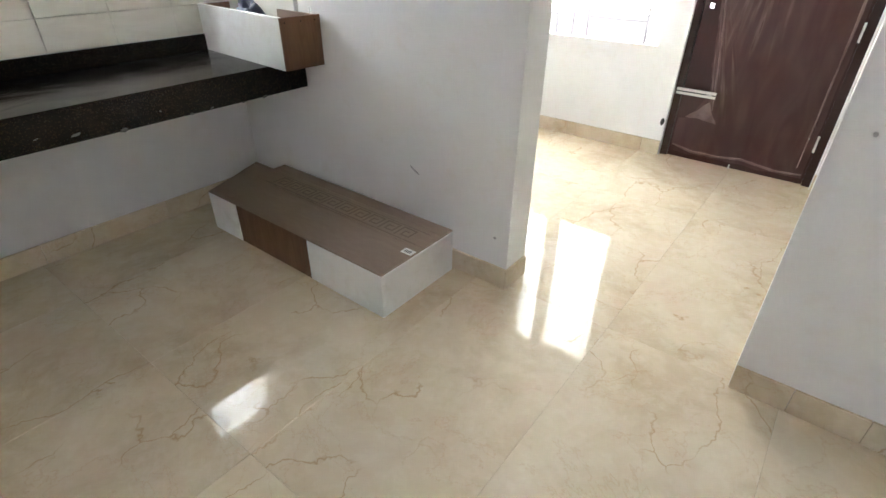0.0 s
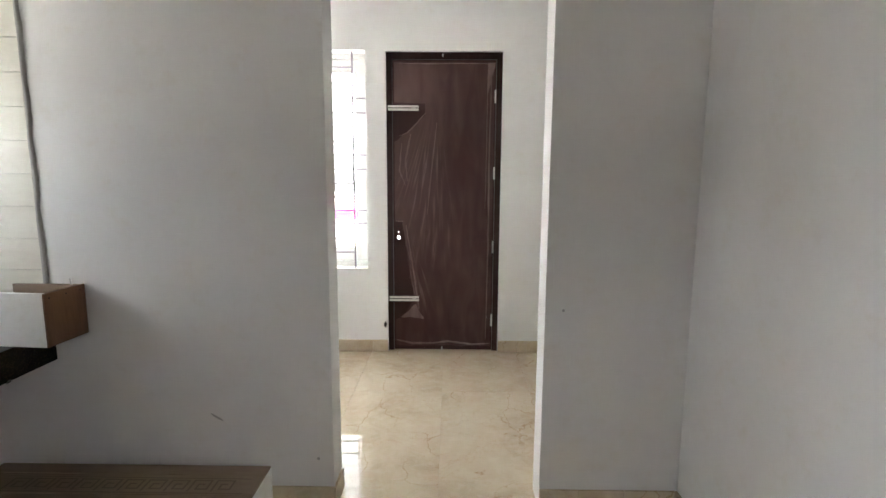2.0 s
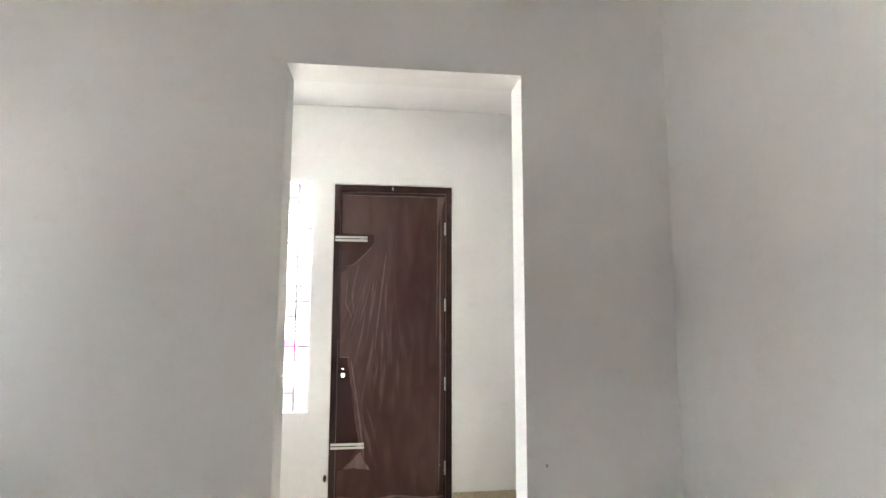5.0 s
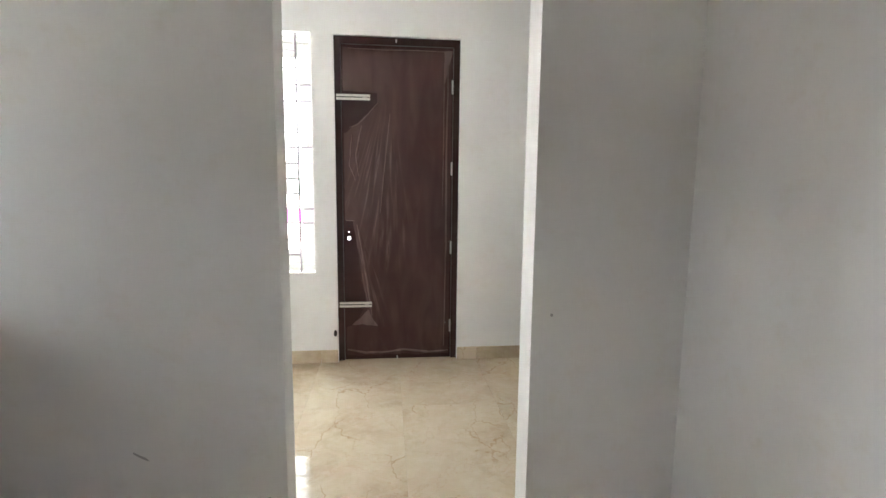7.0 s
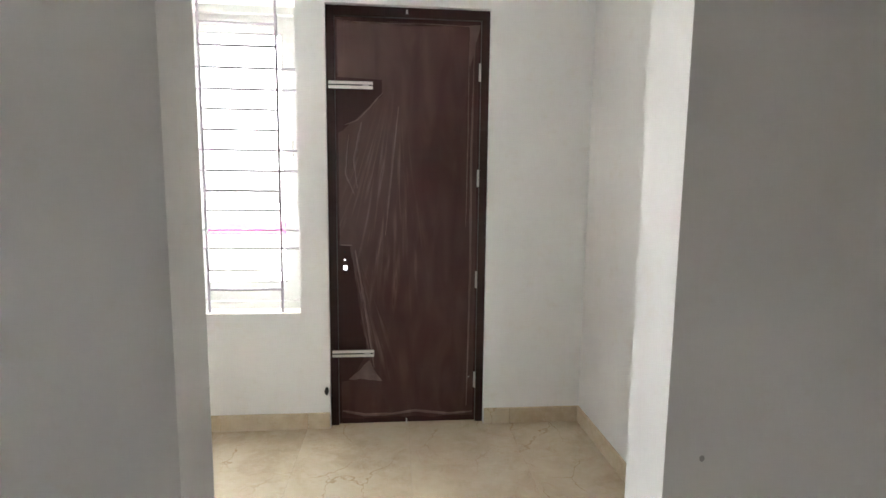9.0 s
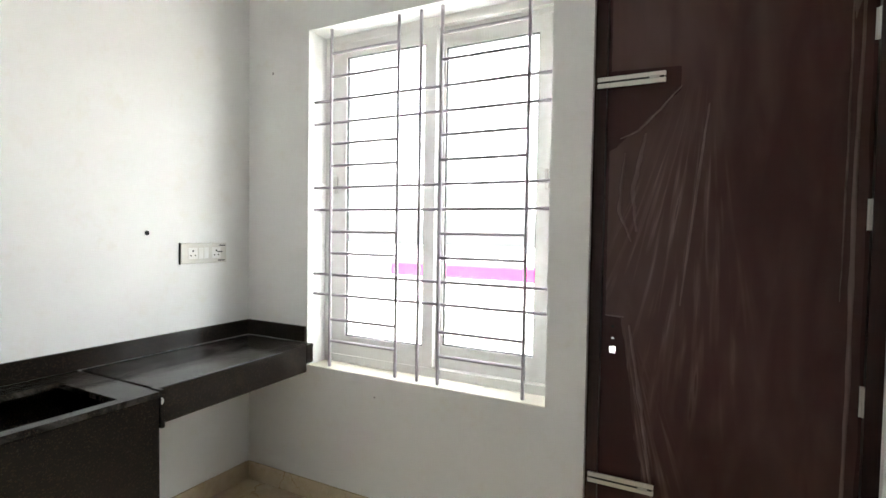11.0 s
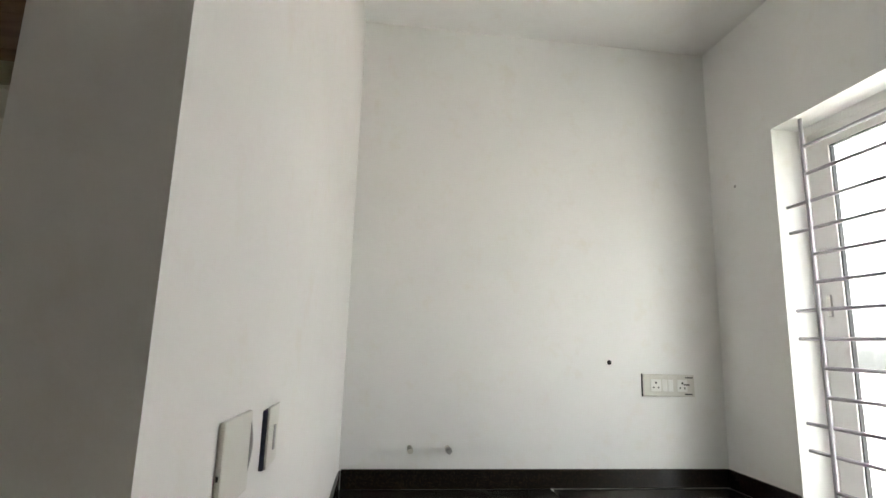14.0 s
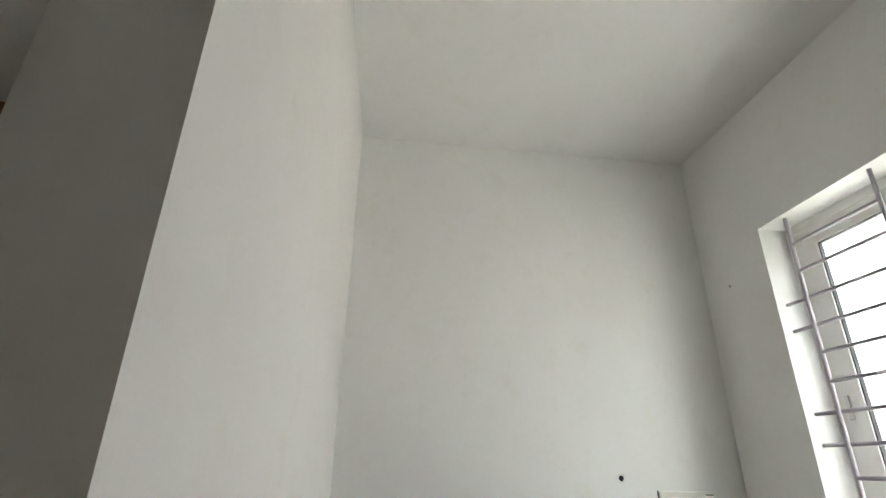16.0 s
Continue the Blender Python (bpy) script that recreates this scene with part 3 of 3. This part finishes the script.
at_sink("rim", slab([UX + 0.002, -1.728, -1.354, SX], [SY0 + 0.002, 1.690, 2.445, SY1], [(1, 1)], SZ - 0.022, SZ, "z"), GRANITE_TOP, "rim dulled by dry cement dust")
at_sink("front_panel", chipped(box(SX - 0.024, SY0 + 0.003, 0.0, SX - 0.002, SY1 - 0.002, SZ - 0.023, 0.002), 0.0012, 3), GRANITE, "tall black front slab")
at_sink("side_panel", box(UX + 0.003, SY1 - 0.026, 0.0, SX - 0.025, SY1 - 0.003, SZ - 0.023, 0.002), GRANITE)
at_sink("side_panel", box(UX + 0.003, SY0 + 0.003, 0.0, SX - 0.025, SY0 + 0.026, SZ - 0.023, 0.002), GRANITE)
at_sink("back_panel", box(UX + 0.003, SY0 + 0.0265, 0.0, UX + 0.024, SY1 - 0.0265, SZ - 0.023, 0.002), GRANITE)
at_sink("basin", box(UX + 0.025, SY0 + 0.027, 0.36, SX - 0.026, SY1 - 0.027, 0.385), GRANITE, "basin floor")
at_sink("return_slab", chipped(box(-1.375, SY1 - 0.0015, 0.684, SX + 0.004, SY1 + 0.016, SZ + 0.004, 0.003), 0.003, 8), GRANITE, "chipped end slab of the trough")

cz = SZ - 0.002
cnt = thing("granite_counter", "short black granite counter beside the trough", "counter", (UX, SY1, 0))


def skewed(bm):
    """The counter's front runs slightly back towards the window."""
    for v in bm.verts:
        if v.co.x > -1.5:
            v.co.x -= 0.034 * (v.co.y - SY1)
    return bm


fascia = chipped(box(-1.374, SY1 + 0.018, 0.683, -1.354, YD - 0.055, cz + 0.002, 0.002), 0.0012, 5)
box(-1.374, YD - 0.0548, 0.724, -1.354, YD - 0.006, cz + 0.002, 0.002, fascia)
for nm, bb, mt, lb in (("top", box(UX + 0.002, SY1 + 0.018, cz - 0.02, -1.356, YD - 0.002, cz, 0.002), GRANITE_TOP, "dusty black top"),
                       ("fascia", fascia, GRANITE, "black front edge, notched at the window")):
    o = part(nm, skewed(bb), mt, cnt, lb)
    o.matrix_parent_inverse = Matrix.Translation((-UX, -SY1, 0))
tagged(part("granite_backsplash", box(UX + 0.001, SY0 + 0.016, SZ + 0.002, UX + 0.016, YD - 0.018, 0.903, 0.002), GRANITE), "black granite upstand along the wall", "backsplash", "utility upstands")
tagged(part("granite_backsplash", box(UX + 0.001, YD - 0.016, SZ + 0.002, WX0 - 0.004, YD - 0.001, 0.903, 0.002), GRANITE), "short black granite upstand beside the window", "backsplash", "utility upstands")
tagged(part("granite_backsplash", chipped(box(UX + 0.001, SY0 + 0.001, SZ + 0.002, SX - 0.10, SY0 + 0.014, 0.896, 0.002), 0.004, 2), GRANITE), "broken black granite upstand by the trough", "backsplash", "utility upstands")
for k, (x, y, z, r) in enumerate(((SX - 0.01, SY0 + 0.010, 0.79, 0.014), (SX - 0.004, SY0 + 0.008, 0.765, 0.010), (SX - 0.02, SY0 + 0.002, 0.82, 0.012), (SX - 0.006, SY0 - 0.004, 0.70, 0.012), (SX + 0.003, SY1 + 0.004, 0.785, 0.009), (-1.366, SY1 + 0.03, 0.690, 0.008))):
    b = bmesh.new()
    bmesh.ops.create_icosphere(b, subdivisions=2, radius=r)
    for v in b.verts:
        v.co = Vector((v.co.x * 0.6 + x, v.co.y * 0.5 + y, v.co.z * 1.2 + z)) + 0.006 * noise.noise_vector(v.co * 140)
    tagged(part("cement_dab", b, CEMENT), "dab of white cement on the granite edge", "cement", "cement dabs")

# ---- wall fittings in the utility room ----
sock = thing("socket_plate", "white wall plate with two sockets and switches", "socket", (UX, 3.16, 1.28))
sock_m = Matrix.Translation((-UX, -3.16, -1.28))


def sub(parent, inv, name, bm, mat, label=""):
    o = part(name, bm, mat, parent, label)
    o.matrix_parent_inverse = inv
    return o


sub(sock, sock_m, "plate", box(UX, 3.03, 1.229, UX + 0.012, 3.29, 1.331, 0.004, seg=2), SWITCH)
for y0, y1 in ((3.066, 3.118), (3.123, 3.150), (3.153, 3.180), (3.200, 3.252)):
    sub(sock, sock_m, "module", box(UX + 0.0122, y0, 1.252, UX + 0.0155, y1, 1.308, 0.0015), UPVC)
for yc in (3.092, 3.226):
    for dy, dz, r in ((0, 0.014, 0.005), (-0.012, -0.008, 0.004), (0.012, -0.008, 0.004)):
        sub(sock, sock_m, "socket_hole", rod((UX + 0.0152, yc + dy, 1.278 + dz), (UX + 0.0162, yc + dy, 1.278 + dz), r, 8), DARK_HOLE)
for y0, y1, z in ((3.245, 3.283, 1.318), (3.238, 3.278, 1.241), (3.232, 3.262, 1.285)):
    sub(sock, sock_m, "printed_mark", box(UX + 0.0115, y0, z - 0.003, UX + 0.0128 + (0.0035 if z == 1.285 else 0), y1, z + 0.003), INK)
sub(sock, sock_m, "gap", box(UX + 0.0005, 3.026, 1.227, UX + 0.005, 3.0305, 1.333), DARK_HOLE)

tagged(part("wall_hole", rod((UX - 0.002, 2.868, 1.380), (UX + 0.0015, 2.868, 1.380), 0.011, 14), DARK_HOLE), "round black drill hole in the white wall", "hole")
for y, m, lab in ((1.932, PIPE_WHITE, "white capped water pipe stub in the wall"), (2.100, PIPE_GREY, "grey capped water pipe stub in the wall")):
    st = thing("pipe_stub", lab, "pipe", (UX, y, 0.992), "water points above the trough")
    inv = Matrix.Translation((-UX, -y, -0.992))
    sub(st, inv, "pipe", rod((UX, y, 0.992), (UX + 0.05, y, 0.990), 0.011, 12), PIPE_WHITE)
    sub(st, inv, "cap", rod((UX + 0.045, y, 0.990), (UX + 0.072, y, 0.990), 0.0145, 8, taper=0.85), m)

# switch plates hang loose on the partition
sw = thing("switch_plate", "loose blank cream switch plate with a bowed edge", "switch", (-0.243, Y2, 1.295), "loose switch plates")
inv = Matrix.Translation((0.243, -Y2, -1.295))
sub(sw, inv, "plate", along_partition(box(-0.337, Y2 + 0.0004, 1.234, -0.205, Y2 + 0.009, 1.349, 0.004, seg=2)), SWITCH)
sub(sw, inv, "slot", along_partition(box(-0.2065, Y2 + 0.003, 1.278, -0.2044, Y2 + 0.006, 1.285)), DARK_HOLE)
lip = bmesh.new()
for k in range(12):
    z = 1.262 + 0.006 * k
    bow = 0.004 * math.sin(math.pi * k / 11)
    box(-0.333, Y2 + 0.0085, z, -0.329, Y2 + 0.0092 + bow, z + 0.006, 0, lip)
sub(sw, inv, "frame_lip", along_partition(lip), PIPE_GREY, "bowed edge strip")
sw2 = thing("switch_plate", "loose cream switch plate pulled off its box", "switch", (-0.478, Y2, 1.288), "loose switch plates")
inv2 = Matrix.Translation((0.478, -Y2, -1.288))
pm = box(-0.520, Y2 + 0.0045, 1.238, -0.436, Y2 + 0.009, 1.338, 0.0015, seg=2)
for v in pm.verts:
    v.co.y += 0.003 * (v.co.x + 0.520) / 0.084
sub(sw2, inv2, "plate", along_partition(pm), SWITCH)
sub(sw2, inv2, "back_box", along_partition(box(-0.514, Y2 - 0.002, 1.236, -0.434, Y2 + 0.0068, 1.334)), material("dark_blue_box", (0.012, 0.016, 0.05), 0.5), "dark blue box behind the plate")
sub(sw2, inv2, "rocker", along_partition(box(-0.486, Y2 + 0.009, 1.262, -0.476, Y2 + 0.0135, 1.304, 0.001)), PIPE_GREY)

# ---- kitchen counter ----
CX, CZ = -1.165, 0.796
kc = thing("kitchen_counter", "long black granite kitchen counter, unfinished below", "counter", (KX, Y1, 0))
kinv = Matrix.Translation((-KX, -Y1, 0))
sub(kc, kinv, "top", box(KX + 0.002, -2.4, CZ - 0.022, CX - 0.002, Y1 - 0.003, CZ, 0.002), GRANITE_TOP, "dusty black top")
fas = bmesh.new()
box(CX - 0.020, -2.4, 0.674, CX, Y1 - 0.004, CZ + 0.002, 0.002, fas)
sub(kc, kinv, "fascia", fas, GRANITE, "black front edge smeared with cement")
for k in range(14):
    y = Y1 - 0.25 - 0.13 * k + 0.06 * random.random()
    b = bmesh.new()
    bmesh.ops.create_icosphere(b, subdivisions=2, radius=0.004 + 0.006 * random.random())
    zc = random.choice((0.676, 0.68, 0.70, 0.715))
    for v in b.verts:
        v.co = Vector((v.co.x * 0.05 + CX, v.co.y * 1.5 + y, v.co.z * 0.8 + zc)) + Vector((0, 0.01, 0.008)) * noise.noise(v.co * 90 + Vector((k, 0, 0)))
    sub(kc, kinv, "cement_smear", b, CEMENT_FILM)
tagged(part("granite_backsplash", box(KX + 0.001, -2.4, CZ + 0.001, KX + 0.018, Y1 - 0.014, 0.872, 0.002), GRANITE), "black granite upstand behind the kitchen counter", "backsplash")
for y in (-2.35, -1.1):
    tagged(part("counter_support", box(KX + 0.001, y, 0, CX - 0.05, y + 0.09, CZ - 0.023), PAINT_SHADED), "white plastered support wall under the counter", "support", "counter supports")

# ---- open drawer box on the counter ----
dm = pose(-1.02, 1.395, CZ + 0.001, 0, 0, 0) @ pose(0, 0, 0, 0, 0, -4)
drw = thing("drawer_box", "open plywood drawer box with a white front", "drawer")
L, W, HH = 0.70, 0.200, 0.212
for nm, bb, mt, lb in (("front_panel", box(-L, -W, 0, -0.0, -W + 0.016, HH, 0.0015), WHITE_LAM, "white laminated front"),
                       ("back_panel", box(-L, -0.016, 0, -0.0, 0.0, HH - 0.004, 0.0015), PLY, ""),
                       ("end_panel", box(-0.017, -W + 0.0165, 0, 0.0, -0.0165, HH - 0.002, 0.0015), PLY_DARK, "bare brown end board"),
                       ("end_panel", box(-L, -W + 0.0165, 0, -L + 0.017, -0.0165, HH - 0.002, 0.0015), PLY_DARK, "bare brown end board"),
                       ("bottom", box(-L + 0.0175, -W + 0.0165, 0.002, -0.0175, -0.0165, 0.012), PLY, "")):
    part(nm, bb, mt, drw, lb)
part("end_cover", box(0.0005, -W, 0.001, 0.010, -0.001, HH - 0.001, 0.0012), PLY_DARK, drw, "bare brown end board")
for x, y in ((0.011, -0.03), (0.011, -W + 0.02), (0.011, -0.10)):
    part("nail", rod((x - 0.002, y, HH - 0.02), (x + 0.001, y, HH - 0.02), 0.003, 8), DARK_HOLE, drw)
part("nail", rod((-0.04, -0.012, HH - 0.01), (-0.042, -0.012, HH + 0.022), 0.003, 8), PIPE_GREY, drw, "nail left standing in the edge")
drw.matrix_world = dm
b = bmesh.new()
bmesh.ops.create_icosphere(b, subdivisions=4, radius=1.0)
for v in b.verts:
    p = v.co.copy()
    k = 1 + 0.35 * noise.noise(p * 2.2) + 0.22 * noise.noise(p * 5.5) + 0.10 * noise.noise(p * 13)
    v.co = Vector((p.x * 0.085 * k, p.y * 0.062 * k, 0.125 + p.z * 0.105 * k))
    if v.co.z > 0.19 and v.co.x < 0:
        v.co.z += 0.06 * min(1, -v.co.x * 18)
for f in b.faces:
    f.smooth = True
bag = tagged(part("plastic_bag", b, PLASTIC_BAG), "crumpled blue-black plastic bag inside the drawer box", "bag")
bag.matrix_world = dm @ pose(-0.40, -0.10, 0.0)

# ---- cabinet carcass lying on the floor ----
cab = thing("cabinet_panel_box", "low board box with white ends lying on the floor", "cabinet", (-0.86, 1.16, 0))
cinv = Matrix.Translation((0.86, -1.16, 0))
BX0, BX1, BY0, BY1, BZ = -1.452, -0.260, 0.934, 1.386, 0.200
sub(cab, cinv, "front_panel", box(BX0, BY0, 0, -1.222, BY0 + 0.018, BZ - 0.003, 0.0015), WHITE_LAM, "white laminated front")
sub(cab, cinv, "front_panel", box(-1.221, BY0 + 0.003, 0, -0.701, BY0 + 0.018, BZ - 0.003, 0.0015), PLY_DARK, "bare brown front")
sub(cab, cinv, "front_panel", box(-0.700, BY0, 0, BX1, BY0 + 0.018, BZ - 0.003, 0.0015), WHITE_LAM, "white laminated front")
sub(cab, cinv, "end_panel", box(BX1 - 0.018, BY0 + 0.0185, 0, BX1, BY1, BZ - 0.003, 0.0015), WHITE_LAM, "stained white end")
sub(cab, cinv, "end_panel", box(BX0, BY0 + 0.0185, 0, BX0 + 0.018, BY1, BZ - 0.003, 0.0015), WHITE_LAM)
sub(cab, cinv, "back_panel", box(BX0 + 0.019, BY1 - 0.012, 0, BX1 - 0.019, BY1, BZ - 0.003), PLY)
slant = box(BX0 + 0.002, BY0 + 0.002, BZ - 0.0028, BX1 - 0.003, 1.178, BZ + 0.003, 0.001)
for v in slant.verts:
    if v.co.x < -1.4:
        v.co.x -= 0.38 * (v.co.y - BY0)
sub(cab, cinv, "top_board", slant, PLY, "plain brown board")
slant = box(BX0 + 0.002, 1.180, BZ - 0.0028, BX1 - 0.003, 1.314, BZ + 0.005, 0.001)
for v in slant.verts:
    if v.co.x < -1.4:
        v.co.x -= 0.38 * (v.co.y - BY0)
sub(cab, cinv, "top_board", slant, PLY, "brown board printed with a meander border")
sub(cab, cinv, "top_board", box(BX0 + 0.015, 1.316, BZ - 0.0028, BX1 - 0.003, BY1, BZ + 0.0055, 0.001), PLY, "narrow brown board against the wall")
tz = BZ + 0.0052
for y0, y1 in ((1.187, 1.192), (1.286, 1.291)):
    sub(cab, cinv, "printed_line", box(BX0 + 0.12, y0, tz - 0.0004, BX1 - 0.05, y1, tz + 0.0003), PLY_PRINT)
step = 0.094
for k in range(10):
    x = BX0 + 0.16 + k * step
    key = bmesh.new()
    for x0, y0, x1, y1 in ((0, 1.200, 0.008, 1.278), (0.008, 1.270, 0.078, 1.278), (0.070, 1.212, 0.078, 1.270), (0.026, 1.212, 0.070, 1.220), (0.026, 1.220, 0.034, 1.252), (0.034, 1.244, 0.056, 1.252)):
        box(x + x0, y0, tz - 0.0004, x + x1, y1, tz + 0.0003, 0, key)
    sub(cab, cinv, "printed_key", key, PLY_PRINT)
stick = sub(cab, cinv, "sticker", box(-0.325, 1.112, BZ + 0.0031, -0.270, 1.150, BZ + 0.0037), PAPER, "small white sticker with a dark code")
for k in range(4):
    sub(cab, cinv, "sticker_mark", box(-0.315 + 0.009 * k, 1.121, BZ + 0.0036, -0.310 + 0.009 * k, 1.141, BZ + 0.0041), INK)

# ---- marks on the walls ----
for x, y, z, w, h in ((0.984, Y1, 0.906, 0.006, 0.006), (-0.497, Y1, 0.418, 0.028, 0.005), (-0.06, Y1, 0.23, 0.007, 0.007), (-1.679, YD, 2.237, 0.008, 0.008), (0.82, YD, 0.30, 0.004, 0.004), (-1.0, YD, 0.60, 0.006, 0.004)):
    b = bmesh.new()
    bmesh.ops.create_circle(b, cap_ends=True, segments=11, radius=1.0)
    for v in b.verts:
        k = 1 + 0.4 * noise.noise(v.co * 3 + Vector((x * 9, 0, 0)))
        sl2 = -0.6 if w > 0.02 else 0.0
        v.co = Vector((x + v.co.x * w * k, y - 0.0012, z + v.co.y * h * k + sl2 * v.co.x * w))
    bmesh.ops.solidify(b, geom=list(b.faces), thickness=0.0008)
    tagged(part("wall_scuff", b, SCUFF), "small dark scuff on the painted wall", "mark", "wall scuffs")

# ---- wall tiles in the kitchen ----
clad = thing("wall_tiles", "cream relief tiles above the kitchen counter", "tiles", kind="structure")
tw, th = 0.28, 0.132
tile_mesh = {}


def shared_box(key, size, bev, mat):
    if key not in tile_mesh:
        b = box(-size[0] / 2, -size[1] / 2, -size[2] / 2, size[0] / 2, size[1] / 2, size[2] / 2, bev)
        me = bpy.data.meshes.new(key)
        b.to_mesh(me)
        b.free()
        me.materials.append(mat)
        tile_mesh[key] = me
    return tile_mesh[key]


def piece(name, me, parent, at):
    o = new(name, me)
    o.parent = parent
    o.location = at
    return o


TE = -1.187
for r in range(13):
    z = CZ + 0.004 + th * (r + 0.5)
    for c in range(2):
        wid = (TE - KX - 0.012) / 2
        piece("wall_tile", shared_box("tile_partition", (wid - 0.0012, 0.008, th - 0.0012), 0.0012, CREAM_TILE), clad,
              (KX + 0.012 + wid * (c + 0.5), Y1 - 0.0045 - 0.0006 * random.random(), z))
    z2 = 0.874 + th * (r + 0.5)
    for c in range(8):
        y = Y1 - 0.01 - tw * (c + 0.5)
        if KW[2] - th / 2 < z2 < KW[3] + th / 2 and KW[0] - tw / 2 < y < KW[1] + tw / 2:
            continue
        piece("wall_tile", shared_box("tile_side", (0.008, tw - 0.0012, th - 0.0012), 0.0012, CREAM_TILE), clad, (KX + 0.0045, y, z2))
for r in range(3):
    for c in range(4):
        piece("wall_tile", shared_box("tile_high", (0.008, 0.598, 0.168), 0.0015, BROWN_TILE), clad, (KX + 0.0045, Y1 - 0.31 - 0.6 * c, 2.555 + 0.085 + 0.17 * r - 0.08))
bead = bmesh.new()
prev = None
for k in range(120):
    z = CZ + 0.01 + k * 0.0144
    w = 0.010 + 0.006 * noise.noise(Vector((0, 3, z * 14)))
    x = TE + 0.003 * noise.noise(Vector((4, 0, z * 6)))
    cur = [bead.verts.new((x - 0.004, Y1 - 0.0005, z)), bead.verts.new((x, Y1 - 0.011, z)), bead.verts.new((x + w, Y1 - 0.007, z)), bead.verts.new((x + w + 0.005, Y1 - 0.0005, z))]
    if prev:
        for a in range(3):
            bead.faces.new((prev[a], prev[a + 1], cur[a + 1], cur[a])).smooth = True
    prev = cur
part("edge_bead", bead, material("rough_grey_grout", (0.42, 0.40, 0.37), 0.95), clad, "rough grey cement edge")

# ---- skirting ----
SK = 0.098


def skirting(name, runs):
    top = thing(name, "beige marble tile skirting along the wall", "skirting", kind="structure")
    for axis, fixed, a, b, side, at in runs:
        n = max(1, round(abs(b - a) / 0.6))
        # pieces of up to 0.6 m with hairline joints
        s = (b - a) / n
        for k in range(n):
            p, q = a + s * k + 0.0008, a + s * (k + 1) - 0.0008
            if axis == "x":
                bm = box(p, min(fixed, fixed + side * 0.011), 0.0005, q, max(fixed, fixed + side * 0.011), SK + 0.001 * random.random(), 0.0015)
            else:
                bm = box(min(fixed, fixed + side * 0.011), p, 0.0005, max(fixed, fixed + side * 0.011), q, SK + 0.001 * random.random(), 0.0015)
            part("skirting_tile", bm, SKIRT_TILE, top)


skirting("baseboard_kitchen", [("x", Y1, KX + 0.012, XA, -1, 0), ("x", Y1, XB, XB + 0.17, -1, 0), ("x", Y1, XB + 0.17, XB + 0.37, -1, 0), ("x", Y1, XB + 0.37, RX - 0.012, -1, 0),
                               ("y", KX, YB, Y1, 1, 0), ("y", RX, YB, Y1, -1, 0), ("x", YB, KX + 0.012, RX - 0.012, 1, 0)])
skirting("baseboard_doorway", [("y", XA, Y1 - 0.011, Y2, 1, 0)])
skirting("baseboard_utility", [("x", YD, UX + 0.012, -0.13, -1, 0), ("x", YD, -0.13, DX0 - 0.003, -1, 0), ("x", YD, DX1 + 0.003, DX1 + 0.16, -1, 0), ("x", YD, DX1 + 0.16, RX - 0.012, -1, 0),
                               ("y", RX, Y2, YD, -1, 0), ("y", UX, SY1 + 0.02, YD, 1, 0), ("x", Y2, SX + 0.005, XA, 1, 0), ("x", Y2, XB, RX - 0.012, 1, 0)])

# ---- floor ----
floor = structure("floor", box(UX - 0.2, YB - 0.2, -0.45, RX + 0.2, YD + 0.23, -0.0025), GROUT, "glossy beige marble-look tiled floor", "floor")
JX, JY, FW, FL = -0.137, 0.237, 0.6, 1.2
me_floor = shared_box("floor_tile", (FW - 0.0010, FL - 0.0010, 0.010), 0.0003, FLOOR_TILE)
for i in range(-4, 3):
    for j in range(-3, 3):
        x, y = JX + FW * (i + 0.5), JY + FL * (j + 0.5)
        piece("floor_tile", me_floor, floor, (x, y, -0.005))
